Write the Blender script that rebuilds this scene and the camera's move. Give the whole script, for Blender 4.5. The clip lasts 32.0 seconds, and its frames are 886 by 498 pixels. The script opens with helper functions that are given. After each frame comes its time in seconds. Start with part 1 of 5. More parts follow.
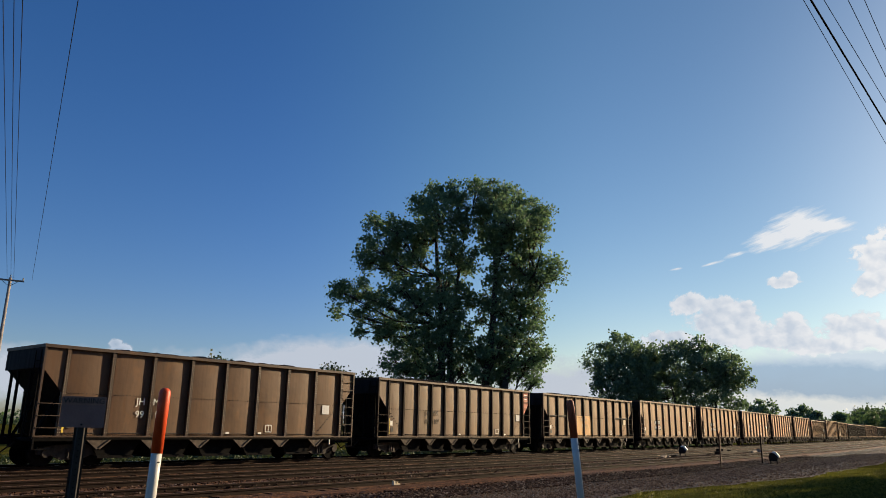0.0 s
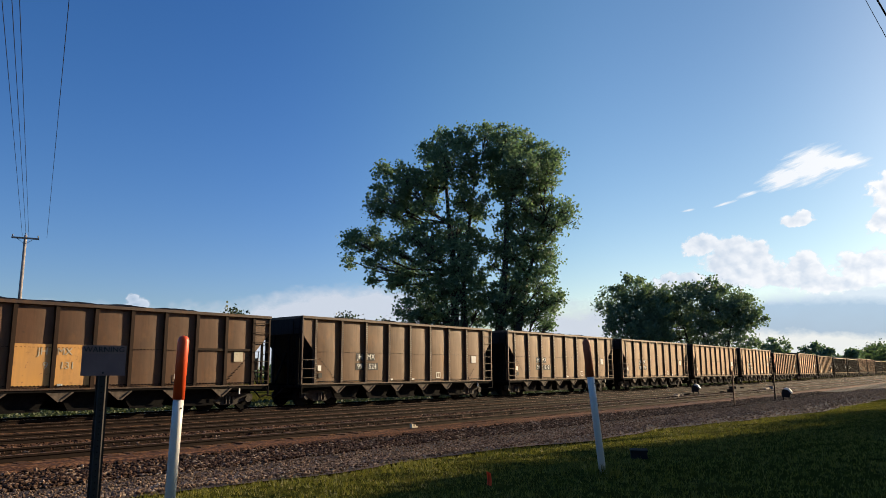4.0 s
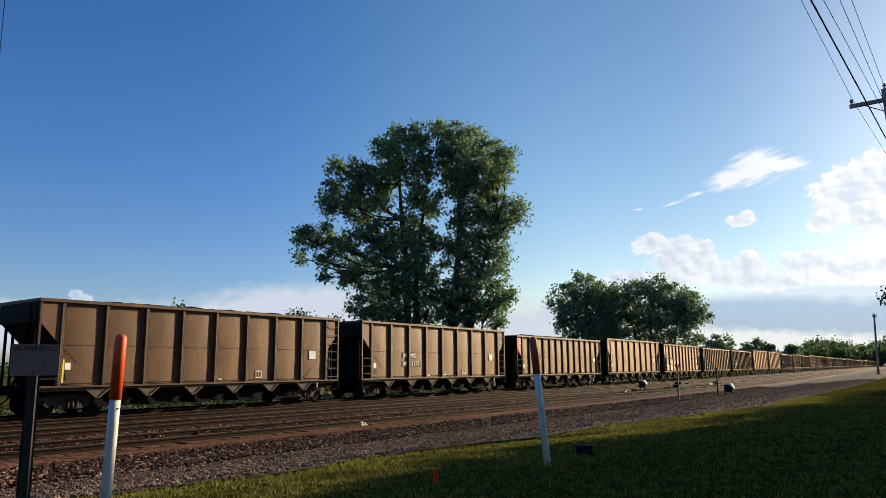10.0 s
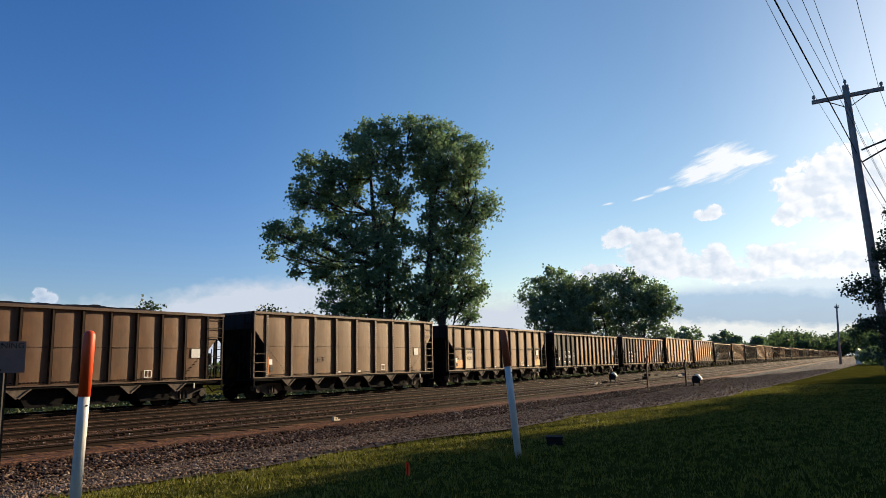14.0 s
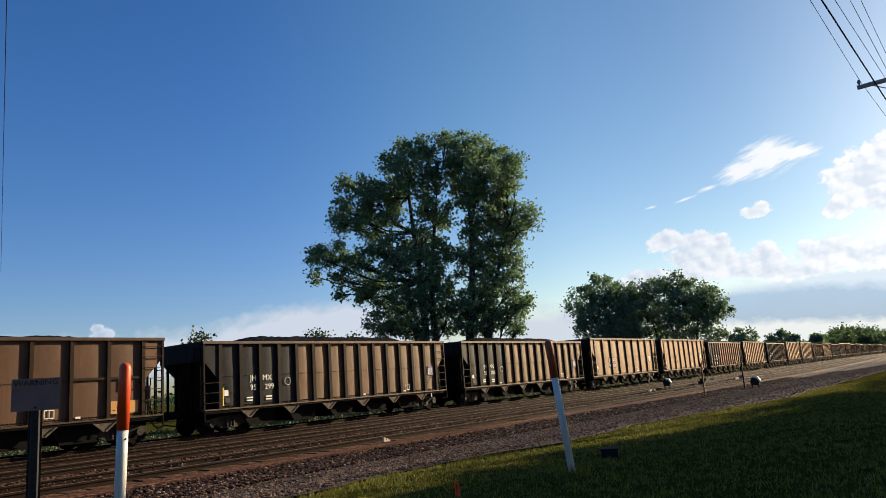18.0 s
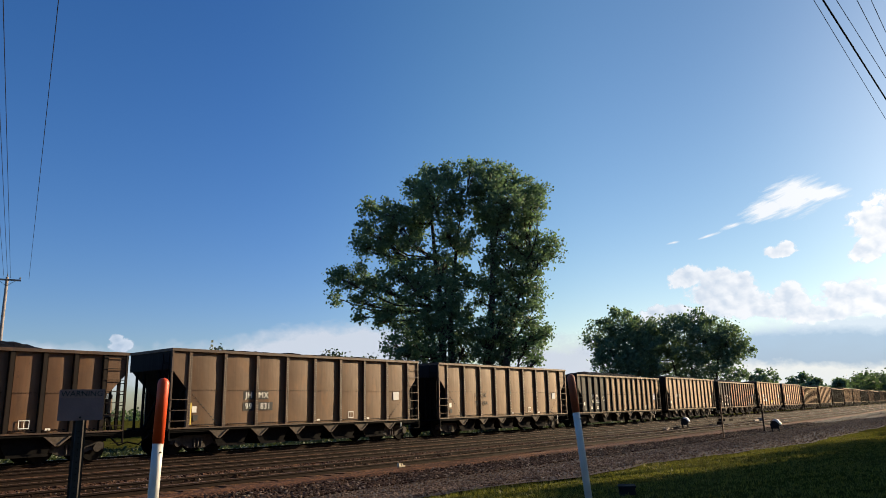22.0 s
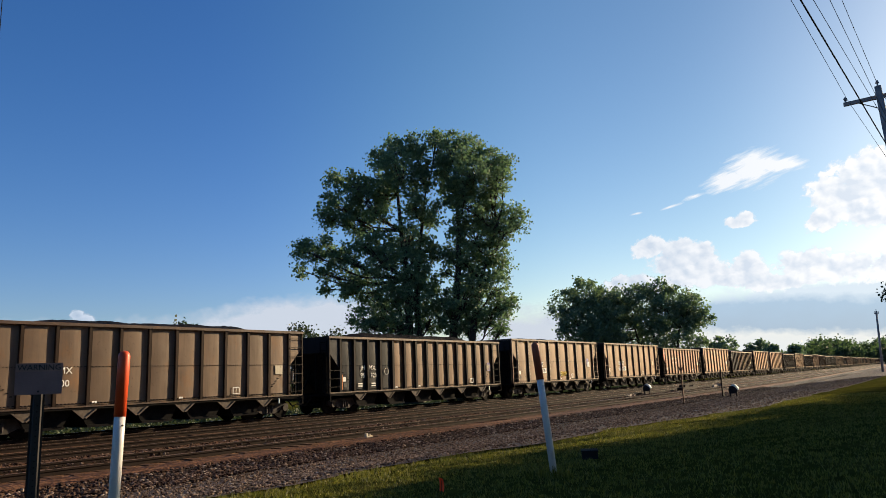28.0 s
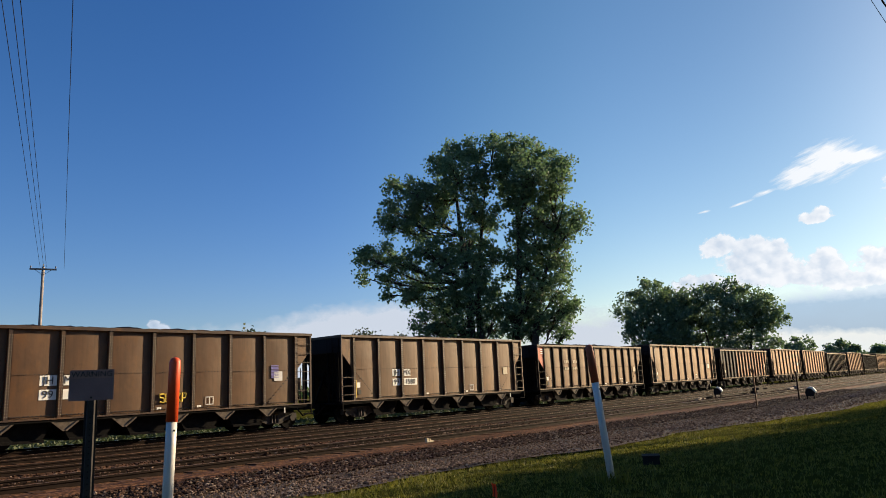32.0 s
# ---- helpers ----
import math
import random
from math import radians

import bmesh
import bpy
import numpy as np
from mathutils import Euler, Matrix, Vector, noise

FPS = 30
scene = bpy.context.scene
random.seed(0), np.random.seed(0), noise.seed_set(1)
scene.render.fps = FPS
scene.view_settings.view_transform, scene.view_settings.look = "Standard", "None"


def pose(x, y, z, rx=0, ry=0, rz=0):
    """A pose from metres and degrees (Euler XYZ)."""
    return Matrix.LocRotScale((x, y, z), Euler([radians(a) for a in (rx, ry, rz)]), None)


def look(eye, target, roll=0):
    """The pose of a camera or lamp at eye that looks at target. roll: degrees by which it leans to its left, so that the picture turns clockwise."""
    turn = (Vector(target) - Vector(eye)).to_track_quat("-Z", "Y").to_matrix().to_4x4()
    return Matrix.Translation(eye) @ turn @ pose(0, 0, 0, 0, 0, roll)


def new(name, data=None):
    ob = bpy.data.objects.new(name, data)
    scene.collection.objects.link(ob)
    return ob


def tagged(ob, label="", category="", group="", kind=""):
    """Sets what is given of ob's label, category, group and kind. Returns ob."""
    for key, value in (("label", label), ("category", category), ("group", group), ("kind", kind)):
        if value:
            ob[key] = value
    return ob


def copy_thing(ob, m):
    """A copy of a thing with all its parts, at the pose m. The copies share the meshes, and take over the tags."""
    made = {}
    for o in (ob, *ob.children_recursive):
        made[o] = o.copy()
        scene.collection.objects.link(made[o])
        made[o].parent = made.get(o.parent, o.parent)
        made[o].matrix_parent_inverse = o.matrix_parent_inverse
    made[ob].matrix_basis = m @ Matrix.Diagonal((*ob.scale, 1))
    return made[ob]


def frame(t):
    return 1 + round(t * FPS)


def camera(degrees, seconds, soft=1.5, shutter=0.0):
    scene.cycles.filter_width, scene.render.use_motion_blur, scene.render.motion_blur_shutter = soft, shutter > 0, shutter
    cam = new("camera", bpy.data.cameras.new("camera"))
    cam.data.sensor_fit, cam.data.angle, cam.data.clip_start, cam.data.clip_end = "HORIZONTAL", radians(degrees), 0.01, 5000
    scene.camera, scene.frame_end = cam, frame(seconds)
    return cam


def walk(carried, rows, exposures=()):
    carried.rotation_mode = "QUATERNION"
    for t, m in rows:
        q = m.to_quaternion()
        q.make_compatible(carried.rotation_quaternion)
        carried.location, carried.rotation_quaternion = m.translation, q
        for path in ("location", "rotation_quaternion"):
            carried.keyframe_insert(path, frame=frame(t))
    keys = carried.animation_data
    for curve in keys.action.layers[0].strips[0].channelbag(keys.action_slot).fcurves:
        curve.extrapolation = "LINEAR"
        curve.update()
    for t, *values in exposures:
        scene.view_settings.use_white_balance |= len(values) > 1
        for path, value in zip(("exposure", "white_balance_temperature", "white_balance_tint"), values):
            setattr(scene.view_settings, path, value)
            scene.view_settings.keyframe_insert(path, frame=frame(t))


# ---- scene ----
# Metres; z = 0 at the top of the rails, x runs along the tracks, y across them.
cam = camera(63.71, 32.0, soft=0.5)

# seconds, eye x, y, z, yaw (from +x), pitch, roll
PATH = [
    (0.0, -0.071, -0.016, 1.541, 39.85, 14.01, 1.03),
    (0.5, -0.060, 0.004, 1.517, 39.71, 12.61, -0.04),
    (1.0, -0.057, 0.037, 1.511, 41.24, 11.30, -0.47),
    (1.5, -0.037, 0.036, 1.521, 40.97, 10.58, -0.35),
    (2.0, -0.037, 0.052, 1.514, 41.70, 9.66, -0.02),
    (2.5, -0.031, 0.058, 1.505, 41.59, 9.13, -0.34),
    (3.0, -0.021, 0.063, 1.509, 41.17, 9.36, 0.01),
    (3.5, -0.022, 0.059, 1.502, 40.69, 9.90, -0.23),
    (5.5, -0.027, 0.062, 1.513, 41.00, 9.17, -0.34),
    (6.0, -0.042, 0.058, 1.519, 40.38, 9.27, 0.28),
    (6.5, -0.035, 0.049, 1.508, 39.61, 9.73, 0.06),
    (7.0, -0.037, 0.031, 1.518, 38.75, 9.79, 0.27),
    (7.5, -0.034, 0.014, 1.515, 38.43, 9.65, 0.06),
    (8.0, -0.032, 0.031, 1.493, 39.38, 9.49, 0.45),
    (8.5, -0.027, 0.042, 1.498, 39.69, 9.06, 0.28),
    (9.0, -0.032, 0.032, 1.504, 39.66, 9.41, -0.04),
    (9.5, -0.023, 0.022, 1.495, 38.14, 9.12, -0.94),
    (10.0, 0.028, 0.017, 1.513, 36.93, 9.52, -0.52),
    (10.5, -0.027, 0.028, 1.494, 36.37, 9.21, -0.79),
    (11.0, -0.025, 0.007, 1.500, 36.14, 9.12, -0.63),
    (11.5, -0.031, 0.019, 1.497, 35.85, 9.12, -0.58),
    (12.0, -0.021, 0.005, 1.503, 35.57, 9.34, -0.85),
    (12.5, -0.026, -0.007, 1.490, 35.67, 9.19, -0.92),
    (13.0, -0.013, -0.031, 1.496, 35.49, 9.18, -1.30),
    (13.5, -0.016, -0.028, 1.493, 34.84, 9.14, -1.16),
    (15.5, -0.009, -0.050, 1.498, 33.86, 8.93, -1.81),
    (16.0, 0.082, -0.026, 1.478, 31.45, 8.89, -2.43),
    (16.5, 0.279, -0.006, 1.494, 33.84, 10.10, -1.02),
    (17.0, 0.245, -0.032, 1.496, 36.07, 9.61, -2.58),
    (17.5, 0.160, 0.018, 1.468, 35.77, 11.37, -3.56),
    (18.0, 0.217, 0.043, 1.488, 38.07, 10.49, -4.10),
    (18.5, 0.130, 0.005, 1.481, 36.26, 11.31, -3.94),
    (19.0, 0.136, -0.008, 1.497, 36.95, 10.34, -2.64),
    (19.5, 0.076, -0.035, 1.512, 37.80, 13.62, -3.66),
    (20.0, 0.034, -0.033, 1.504, 37.97, 10.99, -2.50),
    (20.5, 0.010, -0.011, 1.494, 38.59, 10.75, -3.01),
    (21.0, 0.001, 0.016, 1.510, 40.57, 10.24, -2.17),
    (21.5, -0.007, 0.007, 1.511, 40.97, 12.71, -0.54),
    (22.0, -0.013, 0.002, 1.514, 39.60, 12.63, -1.29),
    (22.5, -0.018, -0.008, 1.495, 38.85, 11.46, -1.61),
    (23.0, -0.014, -0.002, 1.494, 38.49, 10.56, -1.26),
    (23.5, -0.009, -0.009, 1.493, 38.27, 10.53, -1.80),
    (24.0, -0.004, -0.013, 1.497, 38.38, 10.70, -1.98),
    (24.5, 0.001, -0.018, 1.509, 38.13, 10.85, -2.19),
    (25.0, 0.003, -0.021, 1.506, 37.80, 10.74, -2.25),
    (25.5, -0.001, -0.012, 1.494, 37.57, 10.63, -1.99),
    (27.5, -0.002, -0.014, 1.489, 37.51, 10.35, -2.08),
    (28.0, 0.006, -0.008, 1.490, 36.91, 10.30, -2.20),
    (28.5, 0.001, -0.013, 1.487, 36.83, 10.14, -2.08),
    (29.0, -0.003, -0.017, 1.482, 37.34, 9.92, -2.01),
    (29.5, -0.003, -0.020, 1.483, 37.32, 9.98, -2.19),
    (30.0, -0.009, -0.024, 1.483, 37.48, 10.03, -2.06),
    (30.5, -0.006, -0.012, 1.483, 37.36, 10.00, -2.26),
    (31.0, 0.012, -0.017, 1.475, 36.85, 10.00, -2.06),
    (31.5, 0.035, 0.002, 1.479, 37.73, 9.47, -2.66),
    (32.0, 0.195, -0.082, 1.472, 41.98, 10.89, -2.64),
]


def view(x, y, z, yaw, pitch, roll):
    a, p = radians(yaw), radians(pitch)
    return look((x, y, z), (x + math.cos(a) * math.cos(p), y + math.sin(a) * math.cos(p), z + math.sin(p)), roll)


walk(cam, [(r[0], view(*r[1:])) for r in PATH], ((0.0, 0.74), (1.0, 0.74), (2.0, 0.96), (3.0, 0.98), (6.0, 1.03), (32.0, 1.0)))

# ---- light ----
SUN_AZ, SUN_EL = -18.0, 18.0
world = bpy.data.worlds.new("world")
scene.world = world
world.use_nodes = True
wn, wl = world.node_tree.nodes, world.node_tree.links
sky = wn.new("ShaderNodeTexSky")
sky.sky_type, sky.sun_disc = "NISHITA", False
sky.sun_elevation, sky.sun_rotation = radians(SUN_EL), radians(90 - SUN_AZ)
sky.altitude, sky.air_density, sky.dust_density, sky.ozone_density = 200, 1.0, 0.9, 2.0
rich = wn.new("ShaderNodeHueSaturation")
rich.inputs["Saturation"].default_value = 1.32
tint = wn.new("ShaderNodeMix")
tint.data_type, tint.blend_type = "RGBA", "MULTIPLY"
tint.inputs[0].default_value = 1.0
# evening haze: the sky pales smoothly towards the sun
towards = wn.new("ShaderNodeVectorMath")
towards.operation = "DOT_PRODUCT"
towards.inputs[1].default_value = tuple(Vector((math.cos(radians(SUN_AZ)) * math.cos(radians(SUN_EL)), math.sin(radians(SUN_AZ)) * math.cos(radians(SUN_EL)), math.sin(radians(SUN_EL)))))
wl.new(wn.new("ShaderNodeTexCoord").outputs["Generated"], towards.inputs[0])
haze = wn.new("ShaderNodeValToRGB")
haze.color_ramp.interpolation = "EASE"
for _i, (_p, _c) in enumerate(((0.34, (0.455, 0.48, 0.62, 1)), (0.70, (0.645, 0.608, 0.594, 1)), (0.88, (0.49, 0.52, 0.523, 1)))):
    _e = haze.color_ramp.elements[_i] if _i < 2 else haze.color_ramp.elements.new(_p)
    _e.position, _e.color = _p, _c
wl.new(towards.outputs["Value"], haze.inputs[0])
wl.new(haze.outputs[0], tint.inputs[7])
wl.new(sky.outputs[0], rich.inputs["Color"])
wl.new(rich.outputs[0], tint.inputs[6])
wl.new(tint.outputs[2], wn["Background"].inputs[0])
wn["Background"].inputs[1].default_value = 0.1146

sun_data = bpy.data.lights.new("sun", "SUN")
sun_data.energy, sun_data.angle, sun_data.color = 5.0, radians(0.55), (1.0, 0.78, 0.50)
sun = new("sun", sun_data)
_a, _e = radians(SUN_AZ), radians(SUN_EL)
sun.matrix_world = look((200 * math.cos(_a) * math.cos(_e), 200 * math.sin(_a) * math.cos(_e), 200 * math.sin(_e)), (0, 0, 0))
scene.view_settings.exposure = 1.03

# ---- materials ----


class Graph:
    """A node material with short calls."""

    def __init__(self, name):
        self.mat = bpy.data.materials.new(name)
        self.mat.use_nodes = True
        self.n, self.l = self.mat.node_tree.nodes, self.mat.node_tree.links
        self.bsdf = self.n["Principled BSDF"]
        self.out = self.n["Material Output"]

    def add(self, kind, **values):
        node = self.n.new(kind)
        for key, value in values.items():
            sock = node.inputs[key.replace("_", " ")]
            if isinstance(value, bpy.types.NodeSocket):
                self.l.new(value, sock)
            else:
                sock.default_value = value
        return node

    def coords(self, space="Object", scale=(1, 1, 1)):
        return self.add("ShaderNodeMapping", Vector=self.n.new("ShaderNodeTexCoord").outputs[space], Scale=scale).outputs[0]

    def noise(self, vector, scale, detail=4.0, rough=0.55):
        return self.add("ShaderNodeTexNoise", Vector=vector, Scale=scale, Detail=detail, Roughness=rough).outputs["Fac"]

    def ramp(self, fac, *stops):
        node = self.add("ShaderNodeValToRGB", Fac=fac)
        el = node.color_ramp.elements
        while len(el) < len(stops):
            el.new(0.5)
        for e, (p, c) in zip(el, stops):
            e.position, e.color = p, (c if len(c) == 4 else (*c, 1))
        return node.outputs[0]

    def mix(self, fac, a, b, how="MIX"):
        node = self.n.new("ShaderNodeMix")
        node.data_type, node.blend_type = "RGBA", how
        for sock, v in ((node.inputs[0], fac), (node.inputs[6], a), (node.inputs[7], b)):
            if isinstance(v, bpy.types.NodeSocket):
                self.l.new(v, sock)
            else:
                sock.default_value = v if isinstance(v, float) else (v if len(v) == 4 else (*v, 1))
        return node.outputs[2]

    def math(self, how, a, b=0.0, clamp=False):
        node = self.n.new("ShaderNodeMath")
        node.operation, node.use_clamp = how, clamp
        for sock, v in ((node.inputs[0], a), (node.inputs[1], b)):
            if isinstance(v, bpy.types.NodeSocket):
                self.l.new(v, sock)
            else:
                sock.default_value = v
        return node.outputs[0]

    def bump(self, height, strength=0.3, distance=0.02):
        self.l.new(self.add("ShaderNodeBump", Height=height, Strength=strength, Distance=distance).outputs[0], self.bsdf.inputs["Normal"])

    def done(self, colour=None, rough=0.7, metal=0.0, spec=0.4):
        b = self.bsdf
        for sock, v in ((b.inputs["Base Color"], colour), (b.inputs["Roughness"], rough)):
            if isinstance(v, bpy.types.NodeSocket):
                self.l.new(v, sock)
            elif v is not None:
                sock.default_value = v if isinstance(v, float) else (*v, 1)
        b.inputs["Metallic"].default_value = metal
        b.inputs["Specular IOR Level"].default_value = spec
        return self.mat


def plain(name, colour, rough=0.7, metal=0.0, vary=0.25, scale=6.0, spec=0.4, bump=0.15):
    """A surface of one colour with mottling at two scales and a little relief."""
    g = Graph(name)
    v = g.coords()
    big, fine = g.noise(v, scale), g.noise(v, scale * 9, 6)
    dark, light = tuple(c * (1 - vary) for c in colour), tuple(min(1, c * (1 + vary)) for c in colour)
    col = g.mix(g.math("MULTIPLY", fine, 0.5), g.ramp(big, (0.3, dark), (0.7, light)), dark)
    g.bump(fine, bump, 0.01)
    return g.done(col, rough, metal, spec)


def car_paint(name, base, grime, rust, streak=0.5, rough=0.57, spec=0.42, dust=0.45):
    """Old railcar paint: dust, vertical rain streaks, rust specks, differing a little from piece to piece."""
    g = Graph(name)
    v = g.coords()
    info = g.n.new("ShaderNodeObjectInfo").outputs["Random"]
    shift = g.add("ShaderNodeCombineXYZ", X=g.math("MULTIPLY", info, 37.0), Y=g.math("MULTIPLY", info, 11.0)).outputs[0]
    w = g.n.new("ShaderNodeVectorMath")
    g.l.new(v, w.inputs[0]), g.l.new(shift, w.inputs[1])
    v = w.outputs[0]
    tall = g.add("ShaderNodeMapping", Vector=v, Scale=(5.0, 5.0, 0.35)).outputs[0]
    streaks, cloud, fine = g.noise(tall, 1.6, 6), g.noise(v, 0.9, 3), g.noise(v, 28, 5)
    col = g.mix(g.ramp(cloud, (0.35, (0, 0, 0)), (0.7, (1, 1, 1))), base, tuple(0.5 * (a + b) for a, b in zip(base, grime)))
    col = g.mix(g.math("MULTIPLY", g.ramp(streaks, (0.42, (0, 0, 0)), (0.72, (1, 1, 1))), streak), col, grime)
    col = g.mix(g.ramp(g.noise(v, 7, 8, 0.7), (0.60, (0, 0, 0)), (0.70, (1, 1, 1))), col, rust)
    if dust:
        # ochre dirt that has run and dried in patches
        patchy = g.ramp(g.noise(g.add("ShaderNodeMapping", Vector=v, Scale=(1.5, 1.5, 0.9)).outputs[0], 0.8, 6, 0.65), (0.54, (0, 0, 0)), (0.74, (0.75, 0.75, 0.75)))
        col = g.mix(patchy, col, (0.15, 0.066, 0.018))
    tone = g.add("ShaderNodeHueSaturation", Color=col, Value=g.math("ADD", g.math("MULTIPLY", info, 0.28), 0.86)).outputs[0]
    g.bump(g.math("ADD", g.math("MULTIPLY", fine, 0.12), g.math("MULTIPLY", cloud, 3.0)), 0.14, 0.05)
    b = g.bsdf.inputs
    b["Sheen Weight"].default_value, b["Sheen Roughness"].default_value, b["Sheen Tint"].default_value = dust, 0.45, (1.0, 0.56, 0.23, 1)
    return g.done(tone, g.ramp(streaks, (0.3, (rough - 0.12,) * 3), (0.8, (rough + 0.15,) * 3)), 0.0, spec)


TAN = car_paint("tan_paint", (0.098, 0.046, 0.0185), (0.043, 0.02, 0.0085), (0.05, 0.022, 0.011))
# rib colour darkened to stand for the shadow band beside each rib
TAN_RIB_SHADE = car_paint("tan_rib_shade", (0.034, 0.020, 0.013), (0.02, 0.0125, 0.009), (0.04, 0.02, 0.012), spec=0.1, dust=0.0)
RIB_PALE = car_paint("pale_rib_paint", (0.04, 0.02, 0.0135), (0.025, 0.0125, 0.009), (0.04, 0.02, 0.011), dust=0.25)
BROWN = car_paint("brown_paint", (0.092, 0.039, 0.0155), (0.04, 0.0175, 0.0078), (0.04, 0.018, 0.01))
ORANGE_TAN = car_paint("orange_tan_paint", (0.096, 0.0425, 0.0165), (0.05, 0.022, 0.0095), (0.05, 0.022, 0.011))
GREY = car_paint("grey_paint", (0.118, 0.075, 0.046), (0.068, 0.043, 0.027), (0.055, 0.03, 0.018))
DARK = car_paint("dark_paint", (0.014, 0.0155, 0.02), (0.02, 0.02, 0.021), (0.04, 0.027, 0.02), rough=0.5, spec=0.16, dust=0.0)
# near-black ribs: their shadow bands are put into the rib colour
DARK_RIB_SHADE = car_paint("dark_rib_shade", (0.018, 0.014, 0.012), (0.024, 0.018, 0.015), (0.034, 0.021, 0.016), rough=0.6, spec=0.08, dust=0.0)
# near-black car ends: the shade between the cars is put into this colour
END_SHADE = car_paint("end_shade", (0.018, 0.016, 0.016), (0.014, 0.012, 0.012), (0.02, 0.014, 0.011), rough=0.75, spec=0.1, dust=0.0)
RED = car_paint("red_paint", (0.50, 0.075, 0.045), (0.30, 0.07, 0.05), (0.17, 0.07, 0.05))
OCHRE = car_paint("ochre_paint", (0.52, 0.27, 0.07), (0.36, 0.2, 0.08), (0.2, 0.1, 0.05))
PALE = car_paint("pale_paint", (0.46, 0.43, 0.33), (0.33, 0.28, 0.2), (0.2, 0.12, 0.07))
# near black: the shade under the cars is put into the grime colour
UNDER = plain("shaded_grime", (0.009, 0.0085, 0.0085), 0.85, vary=0.4, spec=0.05)
TRUCK = plain("truck_casting", (0.04, 0.034, 0.03), 0.7, vary=0.5, spec=0.2)
CHUTE = plain("chute_steel", (0.11, 0.088, 0.07), 0.7, vary=0.5, spec=0.1)
STENCIL = plain("stencil_white", (0.78, 0.77, 0.72), 0.6, vary=0.1)
STENCIL_DARK = plain("stencil_black", (0.03, 0.028, 0.026), 0.7)
YELLOW = plain("paint_yellow", (0.75, 0.55, 0.08), 0.5, vary=0.15)
ORANGE_PAINT = plain("paint_orange", (0.7, 0.24, 0.06), 0.5, vary=0.15)
BLUE_PAINT = plain("paint_violet", (0.22, 0.2, 0.5), 0.5, vary=0.2)


def coal():
    g = Graph("coal")
    v = g.coords()
    f = g.noise(v, 9, 8, 0.7)
    g.bump(f, 0.9, 0.12)
    return g.done(g.ramp(f, (0.3, (0.002, 0.002, 0.0025)), (0.75, (0.010, 0.010, 0.012))), 0.7, 0.0, 0.05)


COAL = coal()


def stones(name, a, b, c, scale, rough=0.62, depth=0.05):
    """Loose stone: cells of differing tone with dark gaps."""
    g = Graph(name)
    v = g.coords()
    vo = g.add("ShaderNodeTexVoronoi", Vector=v, Scale=scale)
    fine, big = g.noise(v, scale * 2.5, 6), g.noise(v, 0.35, 4)
    tone = g.add("ShaderNodeSeparateColor", Color=vo.outputs["Color"]).outputs[0]
    col = g.ramp(tone, (0.1, a), (0.5, b), (0.9, c))
    col = g.mix(g.ramp(vo.outputs["Distance"], (0.35, (0, 0, 0)), (0.75, (1, 1, 1))), col, tuple(x * 0.35 for x in a))
    col = g.mix(g.ramp(big, (0.35, (0.0, 0.0, 0.0)), (0.75, (0.6, 0.6, 0.6))), col, a)
    g.bump(g.math("SUBTRACT", g.math("MULTIPLY", fine, 0.4), vo.outputs["Distance"]), 0.8, depth)
    return g.done(col, rough, 0.0, 0.08)


BALLAST = stones("ballast", (0.014, 0.008, 0.0055), (0.035, 0.0215, 0.015), (0.085, 0.056, 0.041), 24)


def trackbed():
    """Dusty packed ballast; its oily and rusty streaks along the line also stand for lit and dark strips. UV holds
    metres along and across.
    """
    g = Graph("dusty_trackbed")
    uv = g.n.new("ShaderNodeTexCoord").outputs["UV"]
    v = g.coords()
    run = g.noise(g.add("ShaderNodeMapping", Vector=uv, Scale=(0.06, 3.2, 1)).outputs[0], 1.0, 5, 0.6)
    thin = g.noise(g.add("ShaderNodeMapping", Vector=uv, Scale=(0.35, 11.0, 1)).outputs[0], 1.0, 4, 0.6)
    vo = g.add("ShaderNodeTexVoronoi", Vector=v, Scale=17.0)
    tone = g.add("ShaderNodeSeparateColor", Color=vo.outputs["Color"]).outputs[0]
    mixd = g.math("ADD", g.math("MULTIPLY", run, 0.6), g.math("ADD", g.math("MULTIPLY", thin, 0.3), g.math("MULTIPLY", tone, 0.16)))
    # wide tone range: sunlit and dark strips are put into the colour
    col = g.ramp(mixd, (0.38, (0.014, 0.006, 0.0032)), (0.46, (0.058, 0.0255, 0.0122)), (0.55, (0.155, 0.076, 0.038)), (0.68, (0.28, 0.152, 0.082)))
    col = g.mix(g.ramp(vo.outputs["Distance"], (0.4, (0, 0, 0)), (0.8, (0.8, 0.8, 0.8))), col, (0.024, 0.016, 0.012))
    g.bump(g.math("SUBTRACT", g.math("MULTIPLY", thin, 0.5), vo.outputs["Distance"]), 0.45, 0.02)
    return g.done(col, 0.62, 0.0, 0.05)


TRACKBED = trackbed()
GRAVEL = stones("fine_gravel", (0.066, 0.046, 0.034), (0.13, 0.095, 0.072), (0.215, 0.163, 0.127), 26, depth=0.03)


def stone_bits(name, stops):
    g = Graph(name)
    rnd = g.n.new("ShaderNodeNewGeometry").outputs["Random Per Island"]
    fine = g.noise(g.coords(), 40, 5)
    g.bump(fine, 0.3, 0.01)
    return g.done(g.mix(g.math("MULTIPLY", fine, 0.5), g.ramp(rnd, *stops), (0.04, 0.03, 0.024)), 0.7, 0.0, 0.04)


STONE_BITS = stone_bits("ballast_stone", ((0.0, (0.013, 0.007, 0.0045)), (0.5, (0.053, 0.0275, 0.017)), (0.85, (0.165, 0.098, 0.062)), (1.0, (0.36, 0.28, 0.22))))
